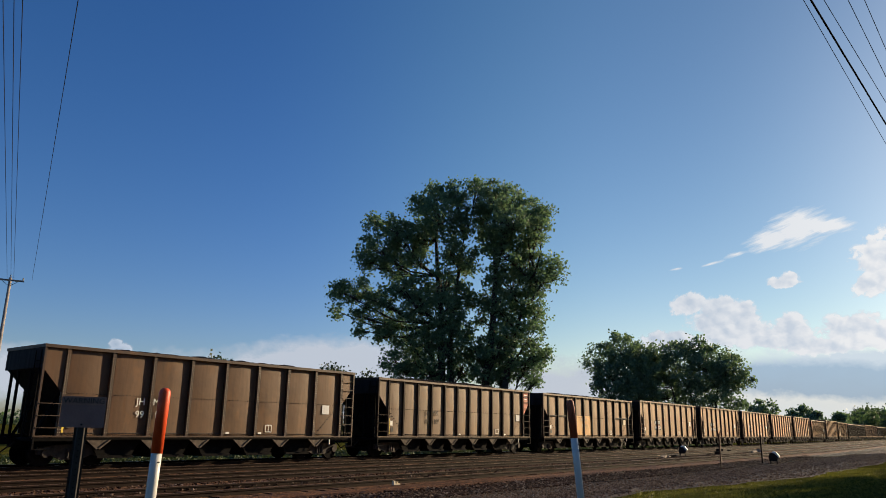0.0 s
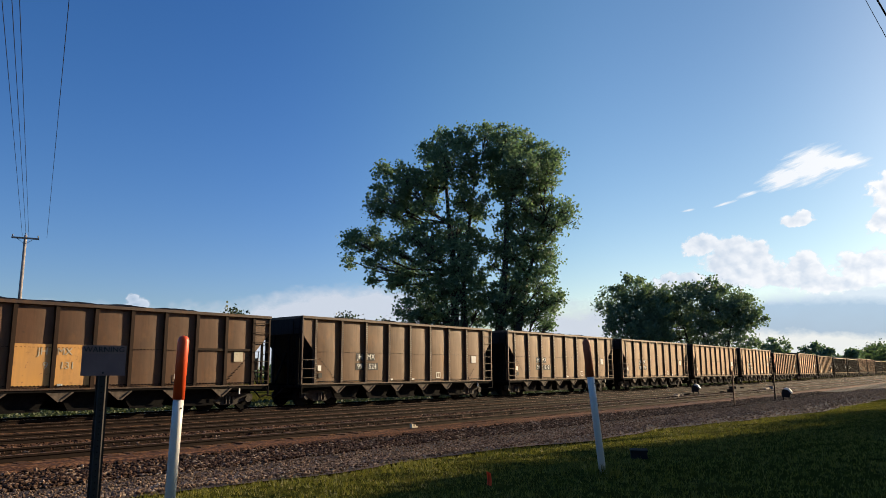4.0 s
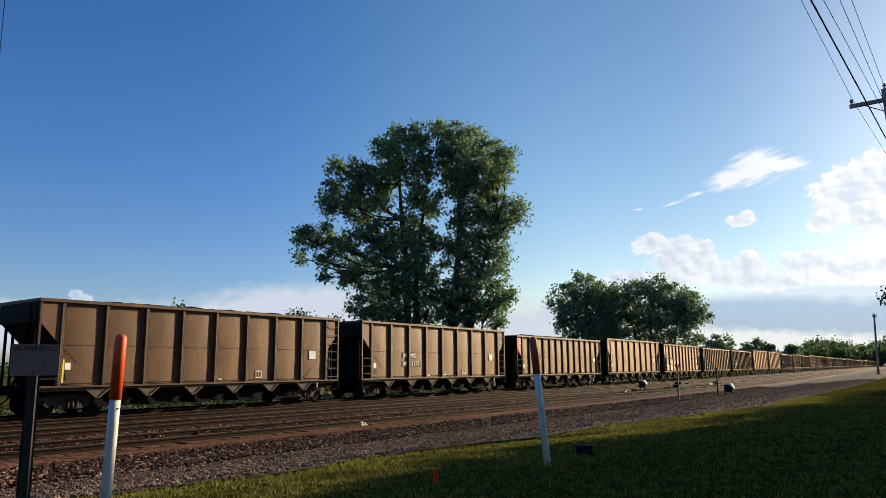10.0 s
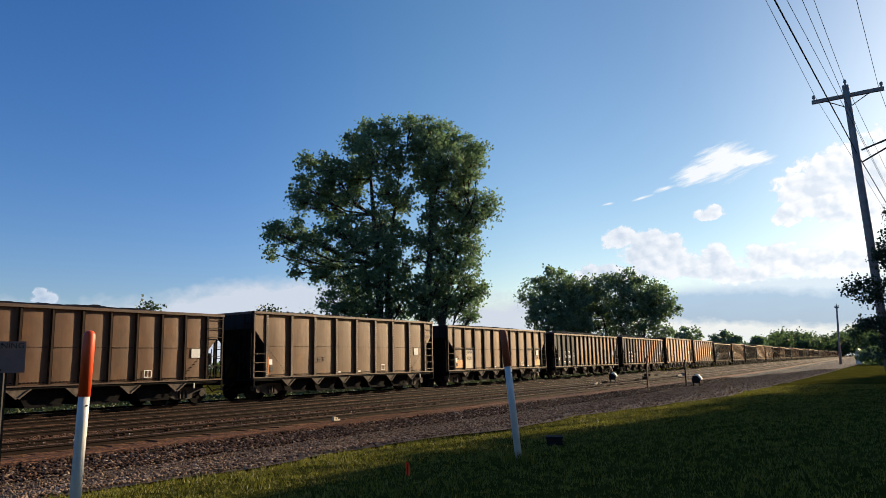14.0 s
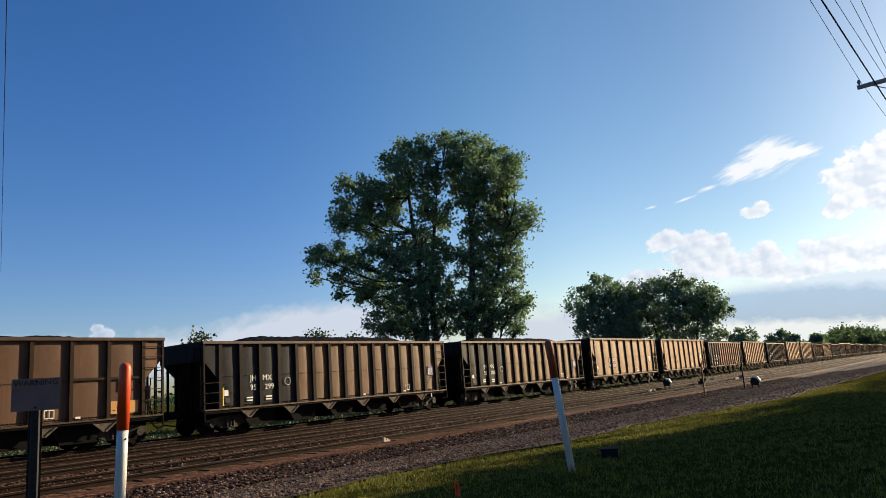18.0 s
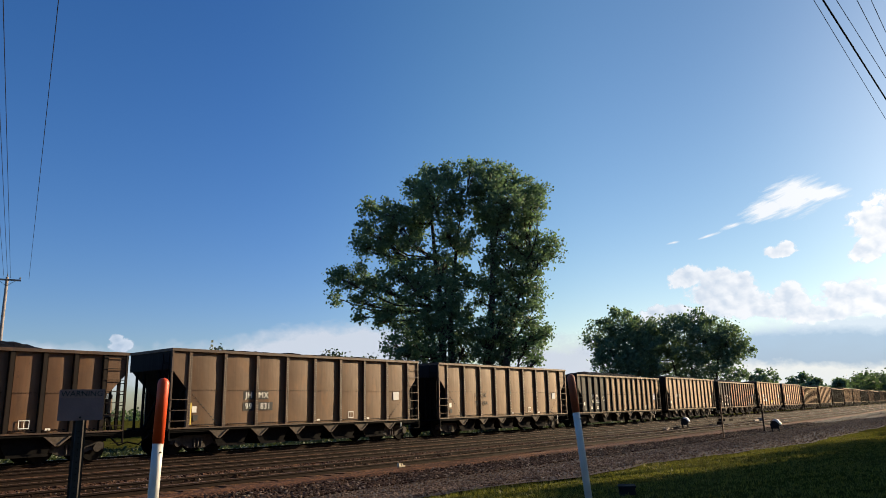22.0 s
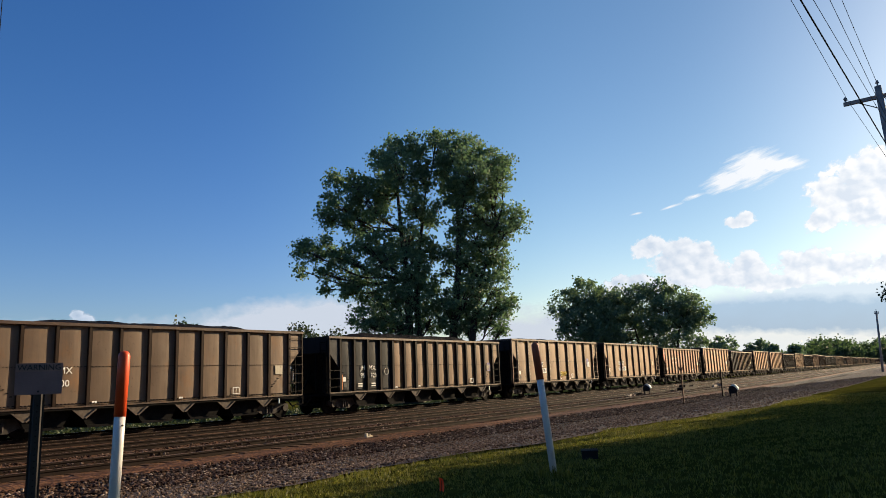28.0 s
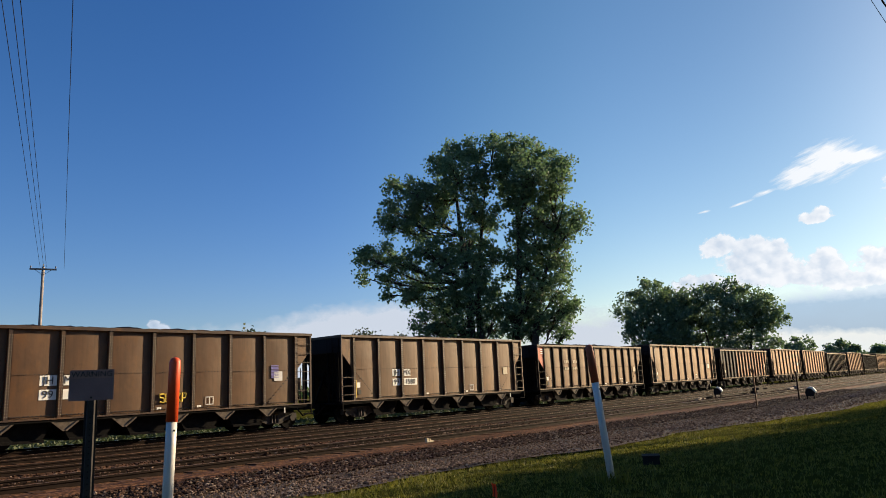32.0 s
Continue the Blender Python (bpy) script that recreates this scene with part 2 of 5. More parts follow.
GRAVEL_BITS = stone_bits("gravel_stone", ((0.0, (0.078, 0.05, 0.034)), (0.6, (0.225, 0.15, 0.1)), (0.93, (0.38, 0.27, 0.19)), (1.0, (0.42, 0.37, 0.32))))


def grassland():
    g = Graph("grass_ground")
    v = g.coords()
    a, b, c = g.noise(v, 0.5, 4), g.noise(v, 3.5, 6), g.noise(v, 40, 6)
    col = g.ramp(b, (0.3, (0.033, 0.036, 0.008)), (0.6, (0.064, 0.066, 0.012)), (0.8, (0.115, 0.10, 0.022)))
    col = g.mix(g.ramp(a, (0.5, (0, 0, 0)), (0.72, (1, 1, 1))), col, (0.10, 0.085, 0.022))
    col = g.mix(g.math("MULTIPLY", c, 0.6), col, (0.03, 0.033, 0.008))
    g.bump(c, 0.8, 0.04)
    return g.done(col, 0.95, spec=0.0)


GRASS = grassland()


def leafy(name, stops, through_light=0.45, glow=(0.085, 0.17, 0.03)):
    """Leaves: tone by leaf, with light through the blade."""
    g = Graph(name)
    rnd = g.n.new("ShaderNodeNewGeometry").outputs["Random Per Island"]
    col = g.mix(g.math("MULTIPLY", g.noise(g.coords(), 0.5, 3), 0.5), g.ramp(rnd, *stops), stops[0][1])
    g.done(col, 0.6, spec=0.32)
    tr = g.add("ShaderNodeBsdfTranslucent", Color=g.mix(0.5, col, glow))
    mx = g.add("ShaderNodeMixShader", Fac=through_light)
    g.l.new(g.bsdf.outputs[0], mx.inputs[1]), g.l.new(tr.outputs[0], mx.inputs[2])
    g.l.new(mx.outputs[0], g.out.inputs[0])
    return g.mat


LEAF = leafy("cottonwood_leaf", ((0.0, (0.088, 0.142, 0.082)), (0.6, (0.15, 0.23, 0.115)), (1.0, (0.26, 0.35, 0.165))), 0.5, (0.105, 0.195, 0.075))
# leaves of distant trees, paled and blued in colour for the haze
LEAF_HAZED = leafy("hazed_leaf", ((0.0, (0.11, 0.16, 0.115)), (0.6, (0.175, 0.245, 0.145)), (1.0, (0.29, 0.355, 0.18))))
# greyer leaves for the horizon, haze put into their colour
LEAF_WOODS_HAZED = leafy("hazed_woodland_leaf", ((0.0, (0.048, 0.07, 0.045)), (0.6, (0.068, 0.096, 0.058)), (1.0, (0.095, 0.125, 0.074))))
LEAF_NEAR = leafy("locust_leaf", ((0.0, (0.03, 0.045, 0.024)), (0.6, (0.055, 0.078, 0.04)), (1.0, (0.08, 0.11, 0.055))), 0.3, (0.05, 0.08, 0.025))
BLADE = leafy("grass_blade", ((0.0, (0.068, 0.078, 0.011)), (0.5, (0.143, 0.139, 0.0165)), (0.85, (0.225, 0.195, 0.029)), (1.0, (0.33, 0.27, 0.068))), 0.4, (0.17, 0.18, 0.026))
WEED = leafy("weed_leaf", ((0.0, (0.03, 0.045, 0.016)), (0.6, (0.05, 0.07, 0.024)), (1.0, (0.08, 0.095, 0.035))), 0.3, (0.05, 0.07, 0.02))
BARK = plain("bark", (0.052, 0.042, 0.033), 0.95, vary=0.4, scale=3, bump=0.6)
POLE_WOOD = plain("pole_wood", (0.27, 0.235, 0.22), 0.9, vary=0.3, scale=4, bump=0.4)
WIRE = plain("wire", (0.03, 0.03, 0.032), 0.9, spec=0.0)
RAIL_STEEL = plain("rail_rust", (0.018, 0.011, 0.008), 0.8, vary=0.3, scale=8, spec=0.1)
RAIL_HEAD = plain("rail_head", (0.42, 0.25, 0.15), 0.4, metal=0.6, vary=0.2, scale=10)
TIE_WOOD = plain("tie_wood", (0.08, 0.041, 0.023), 0.7, spec=0.12, vary=0.35, scale=5, bump=0.5)
SCRAP = plain("scrap_concrete", (0.26, 0.21, 0.17), 0.8, vary=0.3)
POST_WHITE = plain("post_white", (0.60, 0.59, 0.56), 0.45, vary=0.06)
POST_ORANGE = plain("post_orange", (0.60, 0.065, 0.013), 0.45, vary=0.1)
# cap orange darkened in colour for the shade the second post stands in
POST_SHADED = plain("post_shaded", (0.34, 0.075, 0.03), 0.6, vary=0.25)
SIGN_BACK = plain("sign_dark", (0.20, 0.13, 0.125), 0.8, vary=0.15)
SIGN_BAND = plain("sign_band", (0.24, 0.15, 0.13), 0.8, vary=0.15)
GALV = plain("galvanised_post", (0.03, 0.027, 0.025), 0.7, vary=0.3, spec=0.2)
BLACK = plain("black_plastic", (0.016, 0.015, 0.015), 0.85, spec=0.1)
WHITE_METAL = plain("white_enamel", (0.66, 0.66, 0.64), 0.4, vary=0.08)
FLAG = plain("flag_orange", (0.85, 0.08, 0.02), 0.55, vary=0.1)
CABINET = plain("cabinet_grey", (0.30, 0.30, 0.29), 0.5, vary=0.1)
PORCELAIN = plain("insulator", (0.22, 0.2, 0.19), 0.3)

# ---- mesh helpers ----


class Shell:
    """Collects vertices and faces and makes one mesh of them."""

    def __init__(self):
        self.v, self.f = [], []

    def face(self, *pts):
        n = len(self.v)
        self.v += [tuple(p) for p in pts]
        self.f.append(tuple(range(n, n + len(pts))))

    def box(self, x0, x1, y0, y1, z0, z1):
        n = len(self.v)
        self.v += [(x, y, z) for z in (z0, z1) for y in (y0, y1) for x in (x0, x1)]
        self.f += [tuple(n + i for i in q) for q in ((0, 2, 3, 1), (4, 5, 7, 6), (0, 1, 5, 4), (2, 6, 7, 3), (0, 4, 6, 2), (1, 3, 7, 5))]

    def prism(self, outline, axis, a, b):
        """An outline of (u, w) pushed along an axis from a to b: x: (y, z), y: (x, z), z: (x, y)."""
        put = {"x": lambda u, w, t: (t, u, w), "y": lambda u, w, t: (u, t, w), "z": lambda u, w, t: (u, w, t)}[axis]
        n, k = len(self.v), len(outline)
        self.v += [put(u, w, t) for t in (a, b) for u, w in outline]
        self.f.append(tuple(range(n, n + k)))
        self.f.append(tuple(range(n + 2 * k - 1, n + k - 1, -1)))
        for i in range(k):
            j = (i + 1) % k
            self.f.append((n + i, n + k + i, n + k + j, n + j))

    def tube(self, path, radii, sides=8, cap=True):
        """A round tapering tube along points."""
        pts = [Vector(p) for p in path]
        n = len(self.v)
        side = None
        for i, p in enumerate(pts):
            d = (pts[min(i + 1, len(pts) - 1)] - pts[max(i - 1, 0)]).normalized()
            if side is None:
                side = d.orthogonal().normalized()
            side = (side - d * side.dot(d)).normalized()
            up = d.cross(side)
            for j in range(sides):
                a = 2 * math.pi * j / sides
                self.v.append(tuple(p + (side * math.cos(a) + up * math.sin(a)) * radii[i]))
        for i in range(len(pts) - 1):
            for j in range(sides):
                k = (j + 1) % sides
                self.f.append((n + i * sides + j, n + i * sides + k, n + (i + 1) * sides + k, n + (i + 1) * sides + j))
        if cap:
            self.f.append(tuple(n + j for j in reversed(range(sides))))
            self.f.append(tuple(n + (len(pts) - 1) * sides + j for j in range(sides)))

    def disc(self, x, y, z, r, axis="y", w=0.1, sides=20):
        o = [(r * math.cos(2 * math.pi * i / sides), r * math.sin(2 * math.pi * i / sides)) for i in range(sides)]
        at = {"x": (y, z, x), "y": (x, z, y), "z": (x, y, z)}[axis]
        self.prism([(u + at[0], q + at[1]) for u, q in o], axis, at[2] - w / 2, at[2] + w / 2)

    def grid(self, cols, rows, place):
        """A sheet of cols x rows cells; place(u, w) gives the point for u, w in 0..1."""
        n = len(self.v)
        for j in range(rows + 1):
            for i in range(cols + 1):
                self.v.append(tuple(place(i / cols, j / rows)))
        for j in range(rows):
            for i in range(cols):
                a = n + j * (cols + 1) + i
                self.f.append((a, a + 1, a + cols + 2, a + cols + 1))

    def mesh(self, name, material, smooth=False):
        me = bpy.data.meshes.new(name)
        me.from_pydata(self.v, [], self.f)
        me.materials.append(material)
        if smooth:
            me.polygons.foreach_set("use_smooth", [True] * len(me.polygons))
        me.update()
        return me


def part(name, shell, material, parent=None, label="", smooth=False):
    ob = new(name, shell.mesh(name, material, smooth))
    ob.parent = parent
    if label:
        ob["label"] = label
    return ob


def share(name, mesh, parent, m=None):
    """One more object on a mesh that exists."""
    ob = new(name, mesh)
    ob.parent = parent
    if m is not None:
        ob.matrix_basis = m
    return ob


def letters(text, size, material, thick=0.006):
    """Words in the built-in font as a mesh, lying in the xz plane and read from -y, from the middle of its foot."""
    cu = bpy.data.curves.new("letters", "FONT")
    cu.body, cu.size, cu.align_x, cu.extrude, cu.resolution_u = text, size, "CENTER", thick, 2
    ob = bpy.data.objects.new("letters", cu)
    scene.collection.objects.link(ob)
    bpy.context.view_layer.update()
    me = bpy.data.meshes.new_from_object(ob.evaluated_get(bpy.context.evaluated_depsgraph_get()))
    bpy.data.objects.remove(ob)
    bpy.data.curves.remove(cu)
    me.transform(Matrix.Rotation(radians(90), 4, "X"))
    me.materials.clear()
    me.materials.append(material)
    return me


# ---- the line of the tracks: a wide curve to the left ----
BEND, X0, Y0, STRAIGHT = 1353.1, 4.193, 25.769, 100.0


def on_track(s, lat, z=0.0):
    """s metres along the line, lat metres from the train's near side towards the road."""
    a = min(s, STRAIGHT) / BEND
    on = max(0.0, s - STRAIGHT)
    return Vector((X0 + (BEND + lat) * math.sin(a) + on * math.cos(a), Y0 + BEND - (BEND + lat) * math.cos(a) + on * math.sin(a), z))


def track_pose(s, lat, z=0.0):
    p = on_track(s, lat, z)
    return pose(p.x, p.y, p.z, 0, 0, math.degrees(min(s, STRAIGHT) / BEND))

# ---- ground, road bed and tracks ----
TRACKS = (-1.6, 2.2, 5.95, 9.75)


def smooth_step(a, b, t):
    t = min(1, max(0, (t - a) / (b - a)))
    return t * t * (3 - 2 * t)


def grass_edge(s):
    """Where the gravel gives way to grass."""
    return 17.0 + 0.6 * smooth_step(0.5, 2.5, s) + 0.7 * smooth_step(6, 10, s) + 1.2 * smooth_step(13, 22, s) + 1.4 * smooth_step(75, 125, s) + (0.12 * math.sin(s * 0.9) + 0.08 * math.sin(s * 2.3 + 1)) * (1 - smooth_step(35, 55, s))


def rut_line(s):
    """A wheel rut that leaves the ballast and crosses the gravel towards the grass."""
    return 13.0 + 0.09 * (s - 3) + 0.55 * max(0, s - 5.5)


def land(s, lat):
    """The height of the ground."""
    if lat < -5:
        return -0.24 - 0.35 * smooth_step(-5, -8, lat) if lat > -8 else -0.59
    if lat < 11.3:
        return -0.24 + 0.125 * smooth_step(-5, -4.2, lat)
    z = -0.24 + 0.125 * smooth_step(11.85, 11.3, lat) - 0.07 * smooth_step(11.3, 12.4, lat)
    z -= 0.05 * math.exp(-((lat - rut_line(max(2.0, min(s, 10.5)))) / 0.10) ** 2)
    z += 0.42 * smooth_step(13.4, 18.5, lat) + 0.12 * smooth_step(18.5, 22, lat)
    return z


def spaced(*runs):
    out = []
    for a, b, step in runs:
        n = max(1, round((b - a) / step))
        out += [a + (b - a) * i / n for i in range(n)]
    return out + [runs[-1][1]]


def build_ground():
    ss = spaced((-1500, -200, 130), (-200, -20, 15), (-20, 60, 1.0), (60, 140, 3), (140, 200, 7), (200, 1100, 60), (1100, 2300, 200))
    ls = spaced((-1300, -200, 220), (-200, -20, 15), (-20, 10.5, 1.7), (10.5, 25, 0.35), (25, 60, 3), (60, 240, 30), (240, 900, 220))
    sh = Shell()
    sh.grid(len(ss) - 1, len(ls) - 1, lambda u, w: (0, 0, 0))
    rnd = random.Random(4)
    i = 0
    for l in ls:
        for s in ss:
            p = on_track(s, l, land(s, l) - (0.09 if l < 12 else 0.012 if l > grass_edge(s) - 0.2 else 0.06))
            sh.v[i] = (p.x, p.y, p.z + (rnd.uniform(-0.012, 0.012) if 12 < l < 26 else 0))
            i += 1
    return tagged(part("ground", sh, GRASS, smooth=True), "rough green grass reaching to the horizon beside the tracks", "grass", kind="structure")


def strip(name, material, s_runs, edge_a, edge_b, cols, lift, rough, label, category):
    """A bed laid over the ground between two lines beside the tracks."""
    ss = spaced(*s_runs)
    sh = Shell()
    rnd = random.Random(9)
    sh.grid(len(ss) - 1, cols, lambda u, w: (0, 0, 0))
    i = 0
    for j in range(cols + 1):
        for s in ss:
            a, b = edge_a(s), edge_b(s)
            l = a + (b - a) * j / cols
            p = on_track(s, l, land(s, l) + lift + rnd.uniform(-rough, rough))
            sh.v[i] = tuple(p)
            i += 1
    ob = part(name, sh, material, smooth=True)
    layer = ob.data.uv_layers.new(name="line")
    n = len(ss)
    for loop in ob.data.loops:
        j, k = divmod(loop.vertex_index, n)
        layer.data[loop.index].uv = (ss[k], edge_a(ss[k]) + (edge_b(ss[k]) - edge_a(ss[k])) * j / cols)
    return tagged(ob, label, category, kind="structure")


build_ground()
NEAR_RUNS = ((-90, -20, 7), (-20, 56, 0.4), (56, 140, 3), (140, 1000, 30))
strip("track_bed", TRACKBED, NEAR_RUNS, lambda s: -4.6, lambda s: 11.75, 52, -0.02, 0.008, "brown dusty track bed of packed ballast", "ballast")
strip("ballast_shoulder", BALLAST, NEAR_RUNS, lambda s: 11.7, lambda s: 12.5 + 0.2 * math.sin(s * 0.7) + 0.6 * smooth_step(4, 16, s), 12, 0.035, 0.03, "coarse dark ballast sloping down from the track", "ballast")
strip("gravel_road", GRAVEL, NEAR_RUNS, lambda s: 12.1 + 0.5 * smooth_step(4, 16, s), grass_edge, 44, 0.015, 0.006, "grey gravel service road beside the tracks", "road")

strip("wheel_rut", BALLAST, ((2.0, 8.0, 0.3),), lambda s: rut_line(s) - 0.05 + 0.03 * math.sin(s * 1.7), lambda s: rut_line(s) + 0.05 + 0.03 * math.sin(s * 2.3), 1, 0.045, 0.004, "dark wheel rut across the gravel road", "road")


def build_track(lat, used):
    track = tagged(new("railway_track"), "rust-brown steel rails on dark wooden ties, %s" % used, "railway track", "parallel tracks", "structure")
    runs = ((-120, 60, 3), (60, 900, 12))
    prof = [(-0.075, -0.18), (0.075, -0.18), (0.075, -0.168), (0.012, -0.14), (0.012, -0.045), (0.036, -0.036), (0.036, -0.004), (0.028, 0.0), (-0.028, 0.0), (-0.036, -0.004), (-0.036, -0.036), (-0.012, -0.045), (-0.012, -0.14), (-0.075, -0.168)]
    for side in (-0.755, 0.755):
        sh, top = Shell(), Shell()
        ss = spaced(*runs)
        for i, s in enumerate(ss):
            for q, z in prof:
                sh.v.append(tuple(on_track(s, lat + side + q, z)))
            top.v += [tuple(on_track(s, lat + side + q, 0.003)) for q in (-0.026, 0.026)]
            if i:
                k = len(prof)
                for j in range(k):
                    a, b = (i - 1) * k + j, (i - 1) * k + (j + 1) % k
                    sh.f.append((a, b, b + k, a + k))
                top.f.append((2 * i - 2, 2 * i - 1, 2 * i + 1, 2 * i))
        rail = part("rail", sh, RAIL_STEEL, track)
        part("rail_head", top, RAIL_HEAD, rail, "worn bright running surface")
    ties = Shell()
    rnd = random.Random(int(lat * 10))
    for i in range(520):
        s = -80 + i * 0.52 + rnd.uniform(-0.03, 0.03)
        p, a = on_track(s, lat), min(s, STRAIGHT) / BEND + rnd.uniform(-0.02, 0.02)
        n = len(ties.v)
        ties.box(-0.11, 0.11, -1.16 + rnd.uniform(-0.05, 0.05), 1.16 + rnd.uniform(-0.05, 0.05), -0.4, -0.118 + rnd.uniform(-0.016, 0.008))
        c, d = math.cos(a), math.sin(a)
        ties.v[n:] = [(p.x + x * c - y * d, p.y + x * d + y * c, z) for x, y, z in ties.v[n:]]
    tagged(part("ties", ties, TIE_WOOD, track, "dark weathered wooden cross ties"), kind="stuff")


for _lat, _used in zip(TRACKS, ("carrying the coal train", "empty, beside the train", "empty, between the others", "empty, nearest the gravel road")):
    build_track(_lat, _used)

# ---- sky backdrop with the evening clouds ----


def cloud_sheet():
    g = Graph("clouds")
    uv = g.n.new("ShaderNodeTexCoord").outputs["UV"]
    big = g.noise(g.add("ShaderNodeMapping", Vector=uv, Scale=(0.55, 0.8, 1)).outputs[0], 1.0, 7, 0.6)

    def billow(shift, scale):
        """Rounded heaps: near 0 in the middle of each, larger in the creases between."""
        v = g.add("ShaderNodeMapping", Vector=uv, Location=shift, Scale=(1, 1.2, 1)).outputs[0]
        wob = g.add("ShaderNodeTexNoise", Vector=v, Scale=0.9, Detail=3.0)
        off = g.n.new("ShaderNodeVectorMath")
        off.operation = "MULTIPLY_ADD"
        g.l.new(wob.outputs["Color"], off.inputs[0])
        off.inputs[1].default_value = (0.7, 0.7, 0)
        g.l.new(v, off.inputs[2])
        node = g.add("ShaderNodeTexVoronoi", Vector=off.outputs[0], Scale=scale, Detail=2.6, Roughness=0.5)
        node.normalize = True
        return node.outputs["Distance"]

    def puff(az, el, ra, re, tilt=0.0, sharp=1.0):
        """1 in the middle of an oval, falling to 0 and below at its rim."""
        d = g.add("ShaderNodeMapping", Vector=uv, Location=(-az, -el, 0)).outputs[0]
        d = g.add("ShaderNodeMapping", Vector=d, Rotation=(0, 0, radians(tilt))).outputs[0]
        d = g.add("ShaderNodeMapping", Vector=d, Scale=(1 / ra, 1 / re, 0)).outputs[0]
        n = g.n.new("ShaderNodeVectorMath")
        n.operation = "LENGTH"
        g.l.new(d, n.inputs[0])
        return g.math("MULTIPLY", g.math("SUBTRACT", 1.0, n.outputs["Value"]), sharp)

    def union(puffs):
        m = puffs[0]
        for p in puffs[1:]:
            m = g.math("MAXIMUM", m, p)
        return m

    creases, sunward = billow((0, 0, 0), 0.5), billow((-0.3, 0.3, 0), 0.5)
    ragged = g.noise(uv, 1.9, 7, 0.62)
    # crisp sunlit heaps
    left_heap = [puff(20.5, 9.4, 1.5, 0.9), puff(18.4, 9.0, 1.9, 1.1), puff(16.8, 8.4, 1.7, 1.25), puff(17.6, 7.3, 3.2, 1.4), puff(13.6, 7.3, 1.4, 1.15), puff(14.8, 6.7, 2.9, 0.9), puff(19.2, 7.9, 1.8, 1.2), puff(22.0, 6.6, 2.6, 0.9)]
    right_heap = [puff(5.2, 12.5, 2.8, 2.4), puff(7.0, 11.5, 2.5, 2.1), puff(3.0, 12.2, 3.2, 2.6), puff(8.3, 10.2, 1.5, 1.1), puff(5.0, 10.3, 3.8, 1.3), puff(0.0, 12.5, 3.6, 3.6)]
    low_heap = [puff(9.9, 7.0, 2.2, 1.35), puff(7.2, 6.6, 2.6, 1.2), puff(4.4, 6.4, 2.6, 1.1), puff(1.0, 7.0, 3.0, 1.6), puff(12.0, 6.0, 3.4, 0.7)]
    heaps = union(left_heap + right_heap + low_heap + [puff(13.8, 10.65, 1.5, 0.5), puff(13.3, 11.0, 0.8, 0.5), puff(64.0, 5.0, 0.95, 0.55), puff(64.3, 5.4, 0.5, 0.45)])
    body = g.math("ADD", heaps, g.math("MULTIPLY", g.math("SUBTRACT", 0.36, creases), 1.7))
    heap_a = g.ramp(g.math("ADD", body, g.math("MULTIPLY", g.math("SUBTRACT", ragged, 0.5), 1.1)), (0.12, (0, 0, 0)), (0.34, (1, 1, 1)))
    # a torn wisp, drawn out along the wind
    drawn = g.noise(g.add("ShaderNodeMapping", Vector=g.add("ShaderNodeMapping", Vector=uv, Rotation=(0, 0, radians(17))).outputs[0], Scale=(0.5, 2.6, 1)).outputs[0], 1.0, 7, 0.62)
    wisps = union([puff(12.5, 14.5, 2.5, 1.5, 6), puff(14.4, 13.85, 2.0, 0.95, 10), puff(10.9, 14.4, 2.2, 0.7, -2), puff(16.9, 12.95, 0.9, 0.2, 14, 0.6), puff(18.7, 12.35, 1.0, 0.14, 12, 0.6), puff(21.2, 12.1, 0.5, 0.1, 8, 0.6)])
    wisp_a = g.ramp(g.math("ADD", wisps, g.math("MULTIPLY", g.math("SUBTRACT", drawn, 0.5), 1.5)), (0.0, (0, 0, 0)), (0.55, (1, 1, 1)))
    # soft far banks
    banks = union([puff(48.0, 3.0, 11.0, 4.0, 0, 2.2), puff(58.0, 3.2, 9.0, 2.2), puff(30.0, 3.0, 8.0, 2.6), puff(9.0, 4.6, 13.0, 2.0), puff(8.0, 2.0, 14.0, 1.2, 0, 1.6), puff(70, 3, 9, 2.4), puff(-4, 5, 9, 5), puff(2, 1.3, 34, 4.9, 0, 3.0)])
    rough = g.math("SUBTRACT", big, 0.5)
    bank_a = g.ramp(g.math("ADD", banks, g.math("MULTIPLY", rough, 1.1)), (0.0, (0, 0, 0)), (0.6, (1, 1, 1)))
    el = g.add("ShaderNodeSeparateXYZ", Vector=uv).outputs
    # towards the sun the clouds are lit through and brighter
    near_sun = g.ramp(g.math("DIVIDE", el["X"], 70.0), (0.0, (1, 1, 1)), (0.5, (0.25, 0.25, 0.25)), (1.0, (0, 0, 0)))
    white = g.mix(near_sun, (0.52, 0.60, 0.72), (0.96, 0.955, 0.95))
    shade = g.mix(near_sun, (0.36, 0.46, 0.60), (0.70, 0.76, 0.84))
    lit = g.math("ADD", g.math("MULTIPLY", g.math("SUBTRACT", sunward, creases), 3.4), g.math("SUBTRACT", 0.84, g.math("MULTIPLY", heaps, 0.5)))
    heap_c = g.mix(g.ramp(g.math("ADD", lit, g.math("MULTIPLY", rough, 0.8)), (0.2, (0, 0, 0)), (0.85, (1, 1, 1))), shade, white)
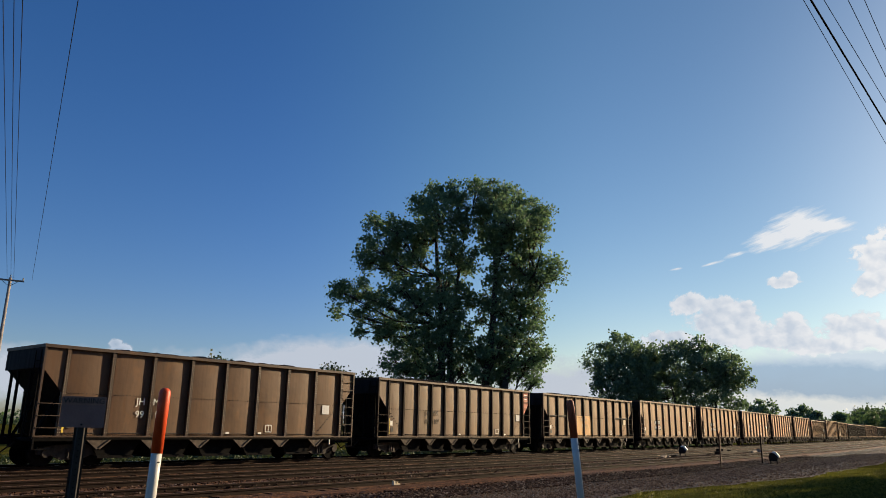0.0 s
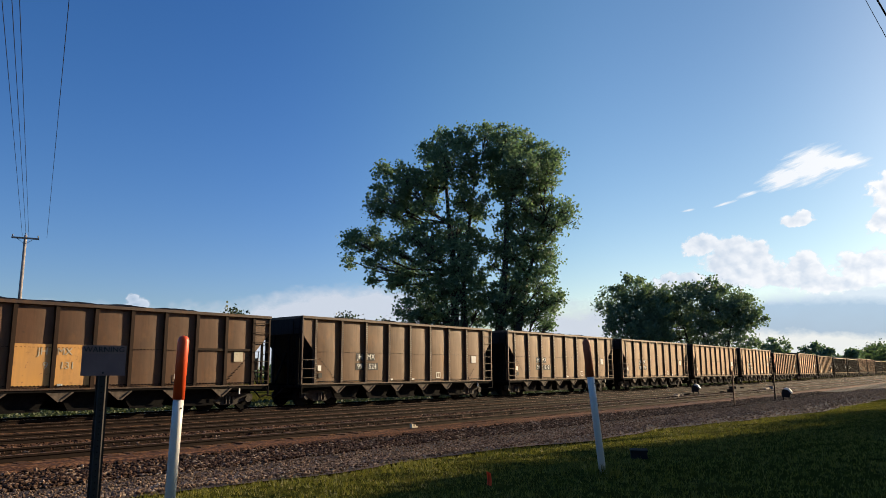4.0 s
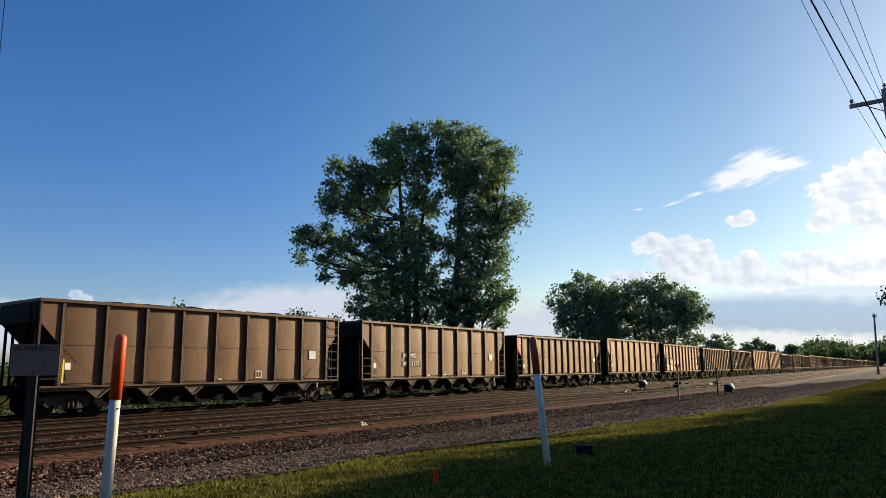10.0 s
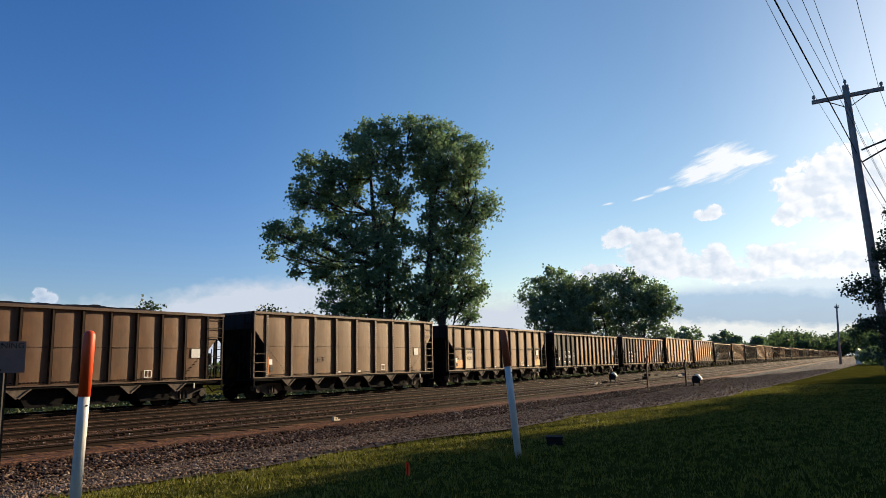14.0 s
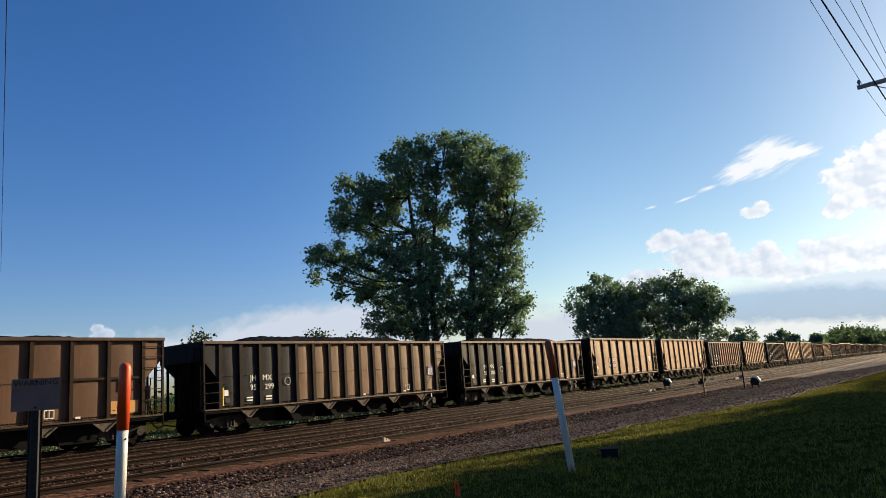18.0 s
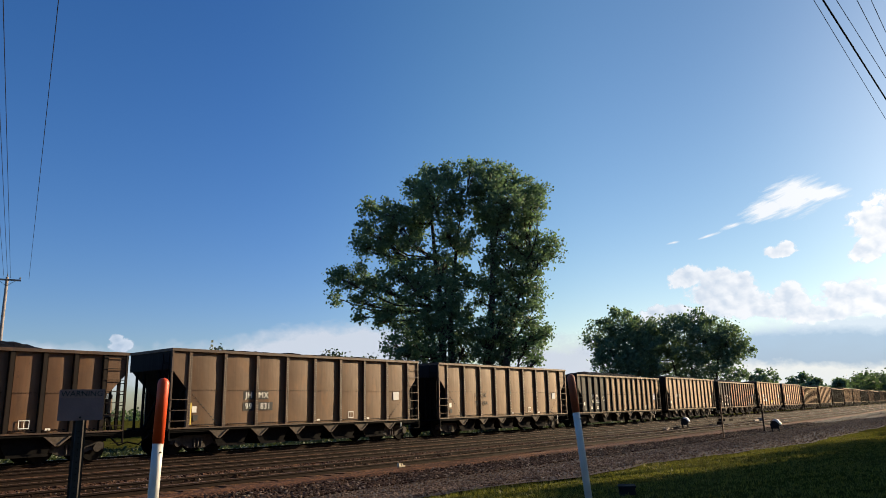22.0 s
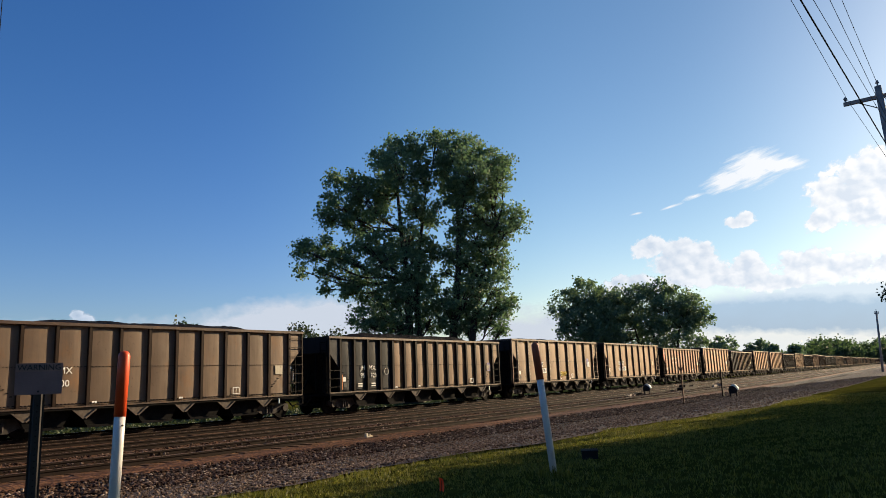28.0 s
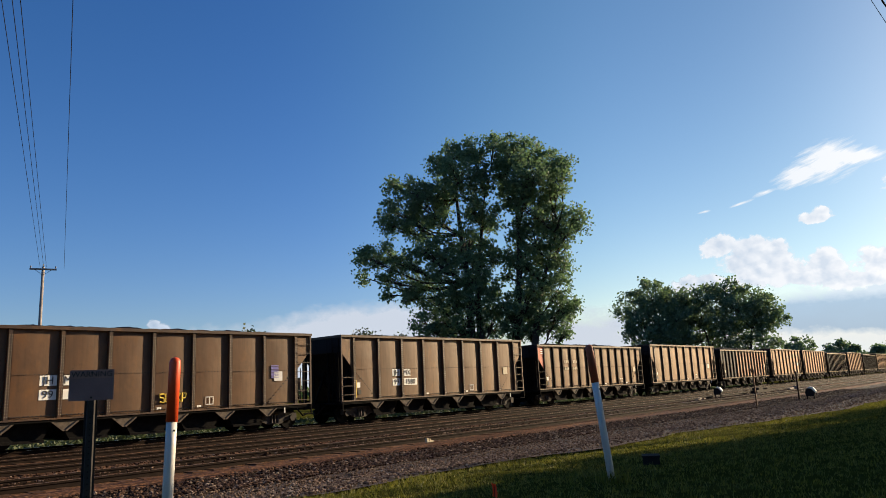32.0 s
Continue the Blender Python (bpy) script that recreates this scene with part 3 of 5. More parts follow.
    low = g.ramp(g.math("DIVIDE", g.math("ADD", g.math("SUBTRACT", el["Y"], g.math("MULTIPLY", el["X"], 0.07)), g.math("MULTIPLY", rough, 1.6)), 10.0), (0.05, (0.70, 0.74, 0.76)), (0.13, (0.74, 0.76, 0.76)), (0.19, (0.36, 0.47, 0.60)), (0.36, (0.38, 0.51, 0.66)), (0.44, (0.64, 0.73, 0.82)))
    bank_c = g.mix(g.ramp(g.math("DIVIDE", el["X"], 70.0), (0.28, (0, 0, 0)), (0.42, (1, 1, 1))), low, (0.55, 0.60, 0.69))
    col = g.mix(heap_a, bank_c, heap_c)
    col = g.mix(wisp_a, col, white)
    alpha = g.math("MAXIMUM", g.math("MAXIMUM", heap_a, g.math("MULTIPLY", wisp_a, 0.95)), g.math("MULTIPLY", bank_a, 0.96))
    em = g.add("ShaderNodeEmission", Color=col, Strength=0.57)
    clear = g.n.new("ShaderNodeBsdfTransparent")
    mx = g.add("ShaderNodeMixShader", Fac=alpha)
    g.l.new(clear.outputs[0], mx.inputs[1]), g.l.new(em.outputs[0], mx.inputs[2]), g.l.new(mx.outputs[0], g.out.inputs[0])
    g.n.remove(g.bsdf)
    sh, uvs = Shell(), []
    cols, rows = 48, 10
    for j in range(rows + 1):
        for i in range(cols + 1):
            az, e = -12 + 100 * i / cols, -0.4 + 24 * j / rows
            a, b = radians(az), radians(e)
            sh.v.append((3400 * math.cos(a), 3400 * math.sin(a), 1.5 + 3400 * math.tan(b)))
            uvs.append((az, e))
    for j in range(rows):
        for i in range(cols):
            a = j * (cols + 1) + i
            sh.f.append((a, a + 1, a + cols + 2, a + cols + 1))
    ob = part("backdrop", sh, g.mat, smooth=True)
    layer = ob.data.uv_layers.new(name="degrees")
    for loop in ob.data.loops:
        layer.data[loop.index].uv = uvs[loop.vertex_index]
    ob.visible_shadow = False
    return tagged(ob, "evening sky with white heaped clouds and a low grey bank", "sky", kind="structure")


cloud_sheet()

# ---- the coal train ----
GAP, SILL = 1.8, 0.97
# length, height of the top, panels between the end bays, rib width, rib depth
BUILDS = {"9": (14.37, 4.05, 8, 0.15, 0.135), "g": (14.40, 3.94, 11, 0.12, 0.115), "m": (14.70, 3.91, 10, 0.13, 0.125), "r": (14.70, 3.80, 12, 0.11, 0.115), "5": (15.85, 3.78, 14, 0.17, 0.13)}
LABELS = {"9": "weathered tan steel coal hopper car heaped with black coal", "g": "dusty grey-beige coal hopper car with close ribs, loaded",
          "m": "brown coal hopper car with cross bars on end panels", "r": "brown narrow-ribbed coal hopper car with a red end corner", "5": "long dark grey and tan hopper car heaped with coal"}
HALF, END = 1.6, 0.78
ORDER = "9" + "9gm99999r9m55995g599r95995959g5599599r5995959959995959r9959"


def bent(x0, x1, z0, z1, y, bulge, seed):
    """A thin side panel, bowed outwards a little and dented."""
    sh = Shell()

    def place(u, w):
        dent = noise.noise(Vector((u * 2.3 + seed * 7.1, w * 2.7, seed))) * 0.010
        return (x0 + (x1 - x0) * u, y - bulge * math.sin(math.pi * u) * (0.72 + 0.28 * math.sin(math.pi * w)) + dent, z0 + (z1 - z0) * w)
    sh.grid(7, 7, place)
    return sh


def build_car(kind):
    length, top, bays, rw, rd = BUILDS[kind]
    h = length / 2
    paint, rib_tone = {"9": (TAN, RIB_PALE), "g": (GREY, TAN_RIB_SHADE), "m": (BROWN, TAN_RIB_SHADE), "r": (BROWN, TAN_RIB_SHADE), "5": (ORANGE_TAN, DARK_RIB_SHADE)}[kind]
    car = tagged(new("hopper_car"), LABELS[kind], "train car", "coal train cars")
    xs = [-h + END + (length - 2 * END) * i / bays for i in range(bays + 1)]
    rim, sl = top - 0.11, 0.8          # foot of the top chord; depth at which the end sheets turn inwards
    for i in range(bays):
        mat = DARK if kind == "5" and i < 4 else paint
        part("side_panel", bent(xs[i] + rw / 2, xs[i + 1] - rw / 2, SILL + 0.08, rim, -HALF + rd, 0.038 if kind == "9" else 0.028, i), mat, car, "dark clean-painted panel" if mat is DARK else "", True)
        if kind == "m" and i in (0, 1, bays - 2, bays - 1):
            z = SILL + (top - SILL) * 0.5
            sh = Shell()
            sh.box(xs[i] + rw / 2, xs[i + 1] - rw / 2, -HALF + 0.04, -HALF + rd, z - 0.045, z + 0.045)
            part("cross_bar", sh, rib_tone, car)
    for side, sgn in ((-h, 1), (h, -1)):
        # end bay: sheet above the slope only
        sh = Shell()
        a, b = side + sgn * 0.05, side + sgn * (END - rw / 2)
        sh.prism([(a, rim), (b, rim), (b, top - sl - END), (a, top - sl - 0.05)], "y", -HALF + 0.06, -HALF + 0.085)
        part("end_bay_panel", sh, RED if kind == "r" and sgn == 1 else (DARK if kind == "5" and sgn == 1 else paint), car, "red corner panel" if kind == "r" and sgn == 1 else "")
        sh = Shell()
        sh.box(side - 0.035, side + 0.035, -HALF - 0.0, -HALF + 0.09, SILL - 0.05, top)
        part("corner_post", sh, rib_tone, car)
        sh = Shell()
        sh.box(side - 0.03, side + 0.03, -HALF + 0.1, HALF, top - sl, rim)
        part("end_wall", sh, END_SHADE, car)
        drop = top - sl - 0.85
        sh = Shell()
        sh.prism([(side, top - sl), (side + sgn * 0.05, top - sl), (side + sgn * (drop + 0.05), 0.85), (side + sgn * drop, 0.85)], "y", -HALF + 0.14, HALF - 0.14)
        part("slope_sheet", sh, END_SHADE, car)
        sh = Shell()
        for y in (-1.15, -0.55, 0.55, 1.15):
            sh.box(side + sgn * 0.02, side + sgn * 0.10, y - 0.04, y + 0.04, SILL, top - sl + 0.05)
        for y in (-1.15, 0.55):
            sh.prism([(side + sgn * 0.1, SILL), (side + sgn * 0.2, SILL), (side + sgn * 0.9, top - sl - 0.75), (side + sgn * 0.8, top - sl - 0.75)], "y", y, y + 0.07)
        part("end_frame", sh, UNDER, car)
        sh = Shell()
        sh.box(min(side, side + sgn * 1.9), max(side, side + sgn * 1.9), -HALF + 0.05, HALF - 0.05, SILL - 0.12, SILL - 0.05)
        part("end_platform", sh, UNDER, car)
        # ladders on the near side, and on the end
        x1 = side + sgn * (END - 0.05)
        ladder = new("ladder")
        ladder.parent = car
        for z in ((SILL + 0.3, SILL + 0.7, SILL + 1.1) if sgn == 1 else [SILL + 0.2 + 0.4 * k for k in range(7)]):
            sh = Shell()
            sh.box(min(side, x1), max(side, x1), -HALF - 0.03, -HALF - 0.005, z, z + 0.025)
            part("rung", sh, rib_tone, ladder)
        sh = Shell()
        sh.box(side - 0.03, side + 0.03, -HALF - 0.03, -HALF + 0.02, SILL - 0.4, SILL + 0.02)
        sh.box(min(side, side + sgn * 0.4), max(side, side + sgn * 0.4), -HALF - 0.03, -HALF + 0.02, SILL - 0.4, SILL - 0.37)
        part("stirrup", sh, UNDER, car)
        sh = Shell()
        for y in (-1.45, -1.0):
            sh.box(side - sgn * 0.09, side - sgn * 0.06, y - 0.015, y + 0.015, SILL, top - 0.2)
        for k in range(7):
            sh.box(min(side - sgn * 0.09, side - sgn * 0.06), max(side - sgn * 0.09, side - sgn * 0.06), -1.45, -1.0, SILL + 0.1 + k * 0.4, SILL + 0.13 + k * 0.4)
        part("end_ladder", sh, UNDER, car)
        if sgn == -1:
            sh = Shell()
            sh.disc(side - sgn * 0.16, 0.75, 2.2, 0.28, "x", 0.03, 14)
            part("brake_wheel", sh, UNDER, car)
            sh = Shell()
            sh.box(side - 1.42, side - 1.37, -HALF - 0.01, -HALF + 0.02, SILL - 0.30, SILL - 0.08)
            part("release_handle", sh, WHITE_METAL, car, "white brake release handle")
            sh = Shell()
            sh.tube([(side - 0.42, -1.25, 1.62), (side - 0.42, -1.25, 2.12)], [0.12, 0.12], 12)
            part("air_reservoir", sh, CHUTE, car, "pale brake air reservoir")
            sh = Shell()
            for q in (-0.34, -0.52):
                sh.tube([(side + q, -1.3, SILL), (side + q, -1.3, top - sl - 0.7)], [0.022, 0.022], 6)
            sh.box(side - 0.62, side - 0.25, -1.38, -1.12, 1.5, 1.56)
            part("brake_pipework", sh, TRUCK, car)
        sh = Shell()
        sh.box(min(side - sgn * 0.93, side), max(side - sgn * 0.93, side), -0.12, 0.12, 0.72, 0.96)
        sh.box(min(side - sgn * 0.99, side - sgn * 0.72), max(side - sgn * 0.99, side - sgn * 0.72), -0.17, 0.17, 0.70, 0.99)
        part("coupler", sh, UNDER, car)
        sh = Shell()
        sh.tube([(side - sgn * 0.1, -0.4, 0.8), (side - sgn * 0.5, -0.35, 0.45), (side - sgn * 0.9, -0.2, 0.55)], [0.03] * 3, 6)
        part("air_hose", sh, BLACK, car)
        sh = Shell()
        sh.box(side - 0.06, side + 0.06, -HALF + 0.02, HALF - 0.02, rim, top)
        part("end_chord", sh, rib_tone, car)
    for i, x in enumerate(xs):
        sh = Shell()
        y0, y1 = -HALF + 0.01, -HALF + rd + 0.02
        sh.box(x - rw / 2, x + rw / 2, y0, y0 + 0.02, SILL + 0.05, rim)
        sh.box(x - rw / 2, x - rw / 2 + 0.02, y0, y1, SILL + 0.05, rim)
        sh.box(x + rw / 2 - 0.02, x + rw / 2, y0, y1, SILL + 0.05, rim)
        part("side_rib", sh, rib_tone, car)
        if kind == "9":
            sh = Shell()
            for k in range(int((rim - SILL - 0.2) / 0.1)):
                for q in (-0.035, 0.035):
                    sh.box(x + q - 0.012, x + q + 0.012, y0 - 0.012, y0, SILL + 0.15 + k * 0.1, SILL + 0.175 + k * 0.1)
            tagged(part("rib_riveting", sh, PALE, car), kind="stuff")
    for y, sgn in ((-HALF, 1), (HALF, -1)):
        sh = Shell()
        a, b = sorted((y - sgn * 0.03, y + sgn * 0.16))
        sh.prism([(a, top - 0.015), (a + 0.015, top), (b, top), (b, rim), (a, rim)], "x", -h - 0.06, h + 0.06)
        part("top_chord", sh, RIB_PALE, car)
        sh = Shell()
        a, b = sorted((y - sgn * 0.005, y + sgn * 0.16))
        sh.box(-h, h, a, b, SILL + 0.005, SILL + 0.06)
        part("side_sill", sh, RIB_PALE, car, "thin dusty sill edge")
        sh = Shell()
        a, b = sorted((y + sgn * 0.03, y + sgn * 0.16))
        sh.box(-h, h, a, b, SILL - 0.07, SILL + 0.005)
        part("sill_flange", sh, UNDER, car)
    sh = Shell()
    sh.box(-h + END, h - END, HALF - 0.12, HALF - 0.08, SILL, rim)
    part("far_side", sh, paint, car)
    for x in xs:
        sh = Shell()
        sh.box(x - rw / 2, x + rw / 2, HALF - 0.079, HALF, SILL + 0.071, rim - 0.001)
        part("side_rib", sh, rib_tone, car)
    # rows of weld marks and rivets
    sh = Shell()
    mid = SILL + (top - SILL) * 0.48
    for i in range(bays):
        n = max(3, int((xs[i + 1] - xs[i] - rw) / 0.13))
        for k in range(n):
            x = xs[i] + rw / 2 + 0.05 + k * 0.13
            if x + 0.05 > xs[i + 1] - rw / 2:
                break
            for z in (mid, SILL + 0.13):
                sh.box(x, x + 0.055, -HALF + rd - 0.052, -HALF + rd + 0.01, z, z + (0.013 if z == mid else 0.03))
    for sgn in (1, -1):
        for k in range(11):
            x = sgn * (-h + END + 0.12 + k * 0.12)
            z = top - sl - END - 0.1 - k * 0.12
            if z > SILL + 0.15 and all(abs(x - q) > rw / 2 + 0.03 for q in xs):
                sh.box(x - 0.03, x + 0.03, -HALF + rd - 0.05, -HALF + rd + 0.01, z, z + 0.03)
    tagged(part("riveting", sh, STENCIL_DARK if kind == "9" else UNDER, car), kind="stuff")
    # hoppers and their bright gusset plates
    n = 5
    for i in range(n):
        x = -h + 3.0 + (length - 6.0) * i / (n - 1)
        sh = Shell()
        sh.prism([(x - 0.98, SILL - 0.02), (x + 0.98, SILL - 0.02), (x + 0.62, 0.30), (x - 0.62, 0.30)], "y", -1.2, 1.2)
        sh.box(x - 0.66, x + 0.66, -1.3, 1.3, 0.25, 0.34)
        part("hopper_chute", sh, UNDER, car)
    for i in range(n + 1):
        x = -h + 2.2 + (length - 4.4) * i / n
        sh = Shell()
        sh.prism([(x - 0.42, SILL - 0.08), (x + 0.42, SILL - 0.08), (x + 0.05, SILL - 0.38), (x - 0.05, SILL - 0.38)], "y", -HALF + 0.06, -HALF + 0.09)
        gusset = part("gusset", sh, CHUTE, car, "pale triangular hopper gusset")
        sh = Shell()
        for q in (-1, 1):
            sh.prism([(x + q * 0.45, SILL - 0.08), (x + q * 0.37, SILL - 0.08), (x + q * 0.0, SILL - 0.37), (x + q * 0.06, SILL - 0.40)], "y", -HALF + 0.015, -HALF + 0.06)
        part("flange", sh, CHUTE, gusset)
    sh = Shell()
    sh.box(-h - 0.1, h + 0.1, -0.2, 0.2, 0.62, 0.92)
    # lower web added to block the bright ground seen under the car
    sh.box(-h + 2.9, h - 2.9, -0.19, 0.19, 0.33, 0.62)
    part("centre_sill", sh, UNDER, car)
    sh = Shell()
    peak = {"9": 0.16, "g": 0.22, "m": 0.18, "r": 0.2, "5": 0.33}[kind]
    rnd = random.Random(ord(kind))

    def heap(u, w):
        x, y = -h + 0.1 + (length - 0.2) * u, (-1 + 2 * w) * (HALF - 0.16)
        e = smooth_step(0.02, 0.24, min(u, 1 - u)) * (1 - (2 * w - 1) ** 2 * 0.55)
        return (x, y, top - 0.32 + (peak + 0.32) * e + noise.noise(Vector((x * 0.9, y * 1.3, ord(kind)))) * 0.07 + rnd.uniform(-0.025, 0.025))
    sh.grid(70, 14, heap)
    part("coal_load", sh, COAL, car, "heaped black coal")
    for sgn in (-1, 1):
        tx = sgn * (h - 1.55)
        truck = part("truck", Shell_bolster(tx), UNDER, car, "dark cast steel four-wheel truck")
        for y in (-1.0, 1.0):
            sh = Shell()
            sh.prism([(tx - 1.15, 0.62), (tx - 1.15, 0.40), (tx - 0.65, 0.36), (tx - 0.35, 0.22), (tx + 0.35, 0.22), (tx + 0.65, 0.36), (tx + 1.15, 0.40), (tx + 1.15, 0.62), (tx + 0.5, 0.72), (tx - 0.5, 0.72)], "y", y - 0.07, y + 0.07)
            for bx in (-0.89, 0.89):
                sh.disc(tx + bx, y - 0.1 if y < 0 else y + 0.1, 0.44, 0.14, "y", 0.14, 12)
            for k in (-0.16, 0.0, 0.16):
                sh.tube([(tx + k, y + (-0.09 if y < 0 else 0.09), 0.27), (tx + k, y + (-0.09 if y < 0 else 0.09), 0.58)], [0.055, 0.055], 8)
            part("side_frame", sh, TRUCK, truck)
        for bx in (-0.89, 0.89):
            share("wheelset", WHEELSET, truck, Matrix.Translation((tx + bx, 0, 0.42)))
    return car


def Shell_bolster(tx):
    sh = Shell()
    sh.box(tx - 0.2, tx + 0.2, -0.95, 0.95, 0.42, 0.66)
    return sh


def wheelset_mesh():
    sh = Shell()
    for y in (-0.755, 0.755):
        sh.disc(0, y, 0, 0.42, "y", 0.13, 28)
        sh.disc(0, y - math.copysign(0.05, y), 0, 0.445, "y", 0.03, 28)
        sh.disc(0, y + math.copysign(0.05, y), 0, 0.16, "y", 0.12, 12)
    sh.tube([(0, -0.9, 0), (0, 0.9, 0)], [0.08, 0.08], 10)
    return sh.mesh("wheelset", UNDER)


WHEELSET = wheelset_mesh()
CARS = []          # car, length, place of its left end along the train
_models = {k: None for k in BUILDS}
_at = -(BUILDS["9"][0] + GAP)
for _k in ORDER:
    if _models[_k] is None:
        _models[_k] = _car = build_car(_k)
    else:
        _car = copy_thing(_models[_k], Matrix())
    CARS.append((_car, BUILDS[_k][0], _at, _k))
    _at += BUILDS[_k][0] + GAP


def train_at(t):
    """How far along the line the first seen car's rear end is."""
    return 5.815 - 9.679 * t + 0.00704 * t * t


def motions():
    for car, length, at, kind in CARS:
        walk(car, [(t, track_pose(train_at(t) + at + length / 2, TRACKS[0])) for t in range(0, 33)])
        turn_wheels(car, at)


def turn_wheels(car, at):
    """The wheels roll while their car goes by; far down the line they stand."""
    steps = [k / 15 for k in range(0, 481) if -36 < train_at(k / 15) + at < 34]
    if len(steps) < 2:
        return
    wheels = [(w, w.location.copy()) for truck in car.children for w in truck.children if w.name.startswith("wheelset")]
    for w, p in wheels:
        start = train_at(steps[0])
        rows = [(t, train_at(t) - start) for t in steps]
        if steps[0] > 0:
            rows.insert(0, (0.0, 0.0))
        if steps[-1] < 32:
            rows.append((32.0, rows[-1][1]))
        walk(w, [(t, pose(p.x, p.y, p.z, 0, math.degrees(d / 0.42), 0)) for t, d in rows])

# ---- painted marks, placards and stencils on the cars that pass near ----
_words = {}


def word(text, size, material):
    key = (text, size, material.name)
    if key not in _words:
        _words[key] = letters(text, size, material, 0.003)
    return _words[key]


def patch(x0, x1, z0, z1, y):
    sh = Shell()
    sh.box(x0, x1, y, y + 0.006, z0, z1)
    return sh


def ribs_of(kind):
    length, top, bays, rw, rd = BUILDS[kind]
    return [-length / 2 + END + (length - 2 * END) * i / bays for i in range(bays + 1)], top, -HALF + rd, rw


def lettering(car, kind, rows, panel, ink, back=None, size=0.36, down=(0.62, 0.77)):
    """Two rows of marks on either side of a rib: (left, right) words."""
    xs, top, face, rw = ribs_of(kind)
    y = face - 0.052
    half = (xs[1] - xs[0]) / 2
    for (left, right), d in zip(rows, down):
        z = top - d * (top - SILL)
        for text, sgn in ((left, -1), (right, 1)):
            if not text:
                continue
            w = len(text) * size * 0.66
            x = xs[panel] + sgn * min(half, rw / 2 + 0.06 + w / 2)
            if back:
                part("mark_ground", patch(x - w / 2 - 0.03, x + w / 2 + 0.03, z - 0.06, z + size * 0.78, y + 0.012), back, car, "dark ground behind the mark" if back is STENCIL_DARK else "pale ground behind the mark")
            share("mark", word(text, size, ink), car, Matrix.Translation((x, y, z)))


def placards(car, kind, seed):
    xs, top, face, rw = ribs_of(kind)
    rnd = random.Random(seed)
    y = face - 0.052
    h, span = top - SILL, xs[1] - xs[0]
    last = len(xs) - 2
    x = xs[last] + 0.32 * span
    part("placard", patch(x, x + min(0.42, span * 0.6), top - 0.66 * h, top - 0.53 * h, y), WHITE_METAL if rnd.random() < 0.6 else PALE, car, "white paper placard")
    x = xs[0] + 0.12 + rw / 2
    part("tag", patch(x, x + 0.2, top - 0.80 * h, top - 0.72 * h, y), STENCIL, car, "white routing tag")
    part("tag", patch(x + 0.05, x + 0.26, top - 0.9 * h, top - 0.83 * h, y), STENCIL_DARK, car, "black stencil block")
    if rnd.random() < 0.75:
        part("stripe", patch(x - 0.1, x - 0.02, top - 0.95 * h, top - 0.68 * h, y + 0.004), rnd.choice((YELLOW, ORANGE_PAINT)), car, "thin reflective stripe")
    x = xs[last - 2] + rw / 2 + 0.3 * span
    frame_shell = Shell()
    for a, b, c, d in ((x, x + 0.34, 0.93, 0.92), (x, x + 0.34, 0.84, 0.83), (x, x + 0.025, 0.93, 0.83), (x + 0.315, x + 0.34, 0.93, 0.83), (x + 0.16, x + 0.18, 0.93, 0.83)):
        frame_shell.box(a, b, y, y + 0.006, top - c * h, top - d * h)
    part("stencil_frame", frame_shell, STENCIL, car, "white lined stencil box")
    for k in range(2):
        x = xs[rnd.randint(3, last - 1)] + rw / 2 + 0.12
        part("tag", patch(x, x + 0.17, top - 0.955 * h, top - 0.93 * h, y), STENCIL, car, "small white chalk tag")


def seen_car(i):
    """The i-th car that passes, counted from the first in sight."""
    return CARS[i + 1][0]


NINES = {0: ("99", "15", STENCIL, None), 3: ("99", "524", STENCIL, STENCIL_DARK), 4: ("99", "1616", STENCIL, STENCIL_DARK), 5: ("99", "104", STENCIL, STENCIL_DARK), 
         7: ("99", "1977", STENCIL, STENCIL_DARK), 9: ("", "817", STENCIL_DARK, None), 13: ("99", "831", STENCIL, STENCIL_DARK), 14: ("99", "454", STENCIL_DARK, None), 18: ("99", "1770", STENCIL_DARK, STENCIL), 19: ("99", "1580", STENCIL_DARK, STENCIL)}
for _i, (_a, _b, _ink, _back) in NINES.items():
    lettering(seen_car(_i), "9", (("JH", "MX"), (_a, _b)) if _i != 9 else (("", ""), (_a, _b)), 2, _ink, _back)
for _i, _b in ((11, "299"), (12, "080"), (15, "022"), (17, "321")):
    lettering(seen_car(_i), "5", (("JH", "MX"), ("95", _b)), 2, STENCIL, None, 0.34, (0.60, 0.74))
    _xs, _top, _face, _rw = ribs_of("5")
    for _x, _d in ((1, 0.86), (1, 0.90), (2, 0.86), (2, 0.90)):
        part("stencil_bar", patch(_xs[_x] + 0.3, _xs[_x] + 0.62, _top - _d * (_top - SILL), _top - (_d - 0.02) * (_top - SILL), _face - 0.052), STENCIL, seen_car(_i), "row of small stencil letters")
    _ring = Shell()
    for _k in range(16):
        _t0, _t1 = 2 * math.pi * _k / 16, 2 * math.pi * (_k + 0.8) / 16
        _ring.tube([(_xs[3] + 0.5 + 0.17 * math.cos(_t), _face - 0.052, _top - 1.78 + 0.17 * math.sin(_t)) for _t in (_t0, _t1)], [0.012, 0.012], 4)
    part("ring_emblem", _ring, STENCIL, seen_car(_i), "faded pale ring emblem")
for _i, _b in ((1, "187"), (16, "00")):
    lettering(seen_car(_i), "g", (("JH", "MX"), ("05" if _i == 1 else "", _b)), 3 if _i == 1 else 2, STENCIL_DARK if _i == 1 else STENCIL, None, 0.34, (0.60, 0.75))
_c = seen_car(2)
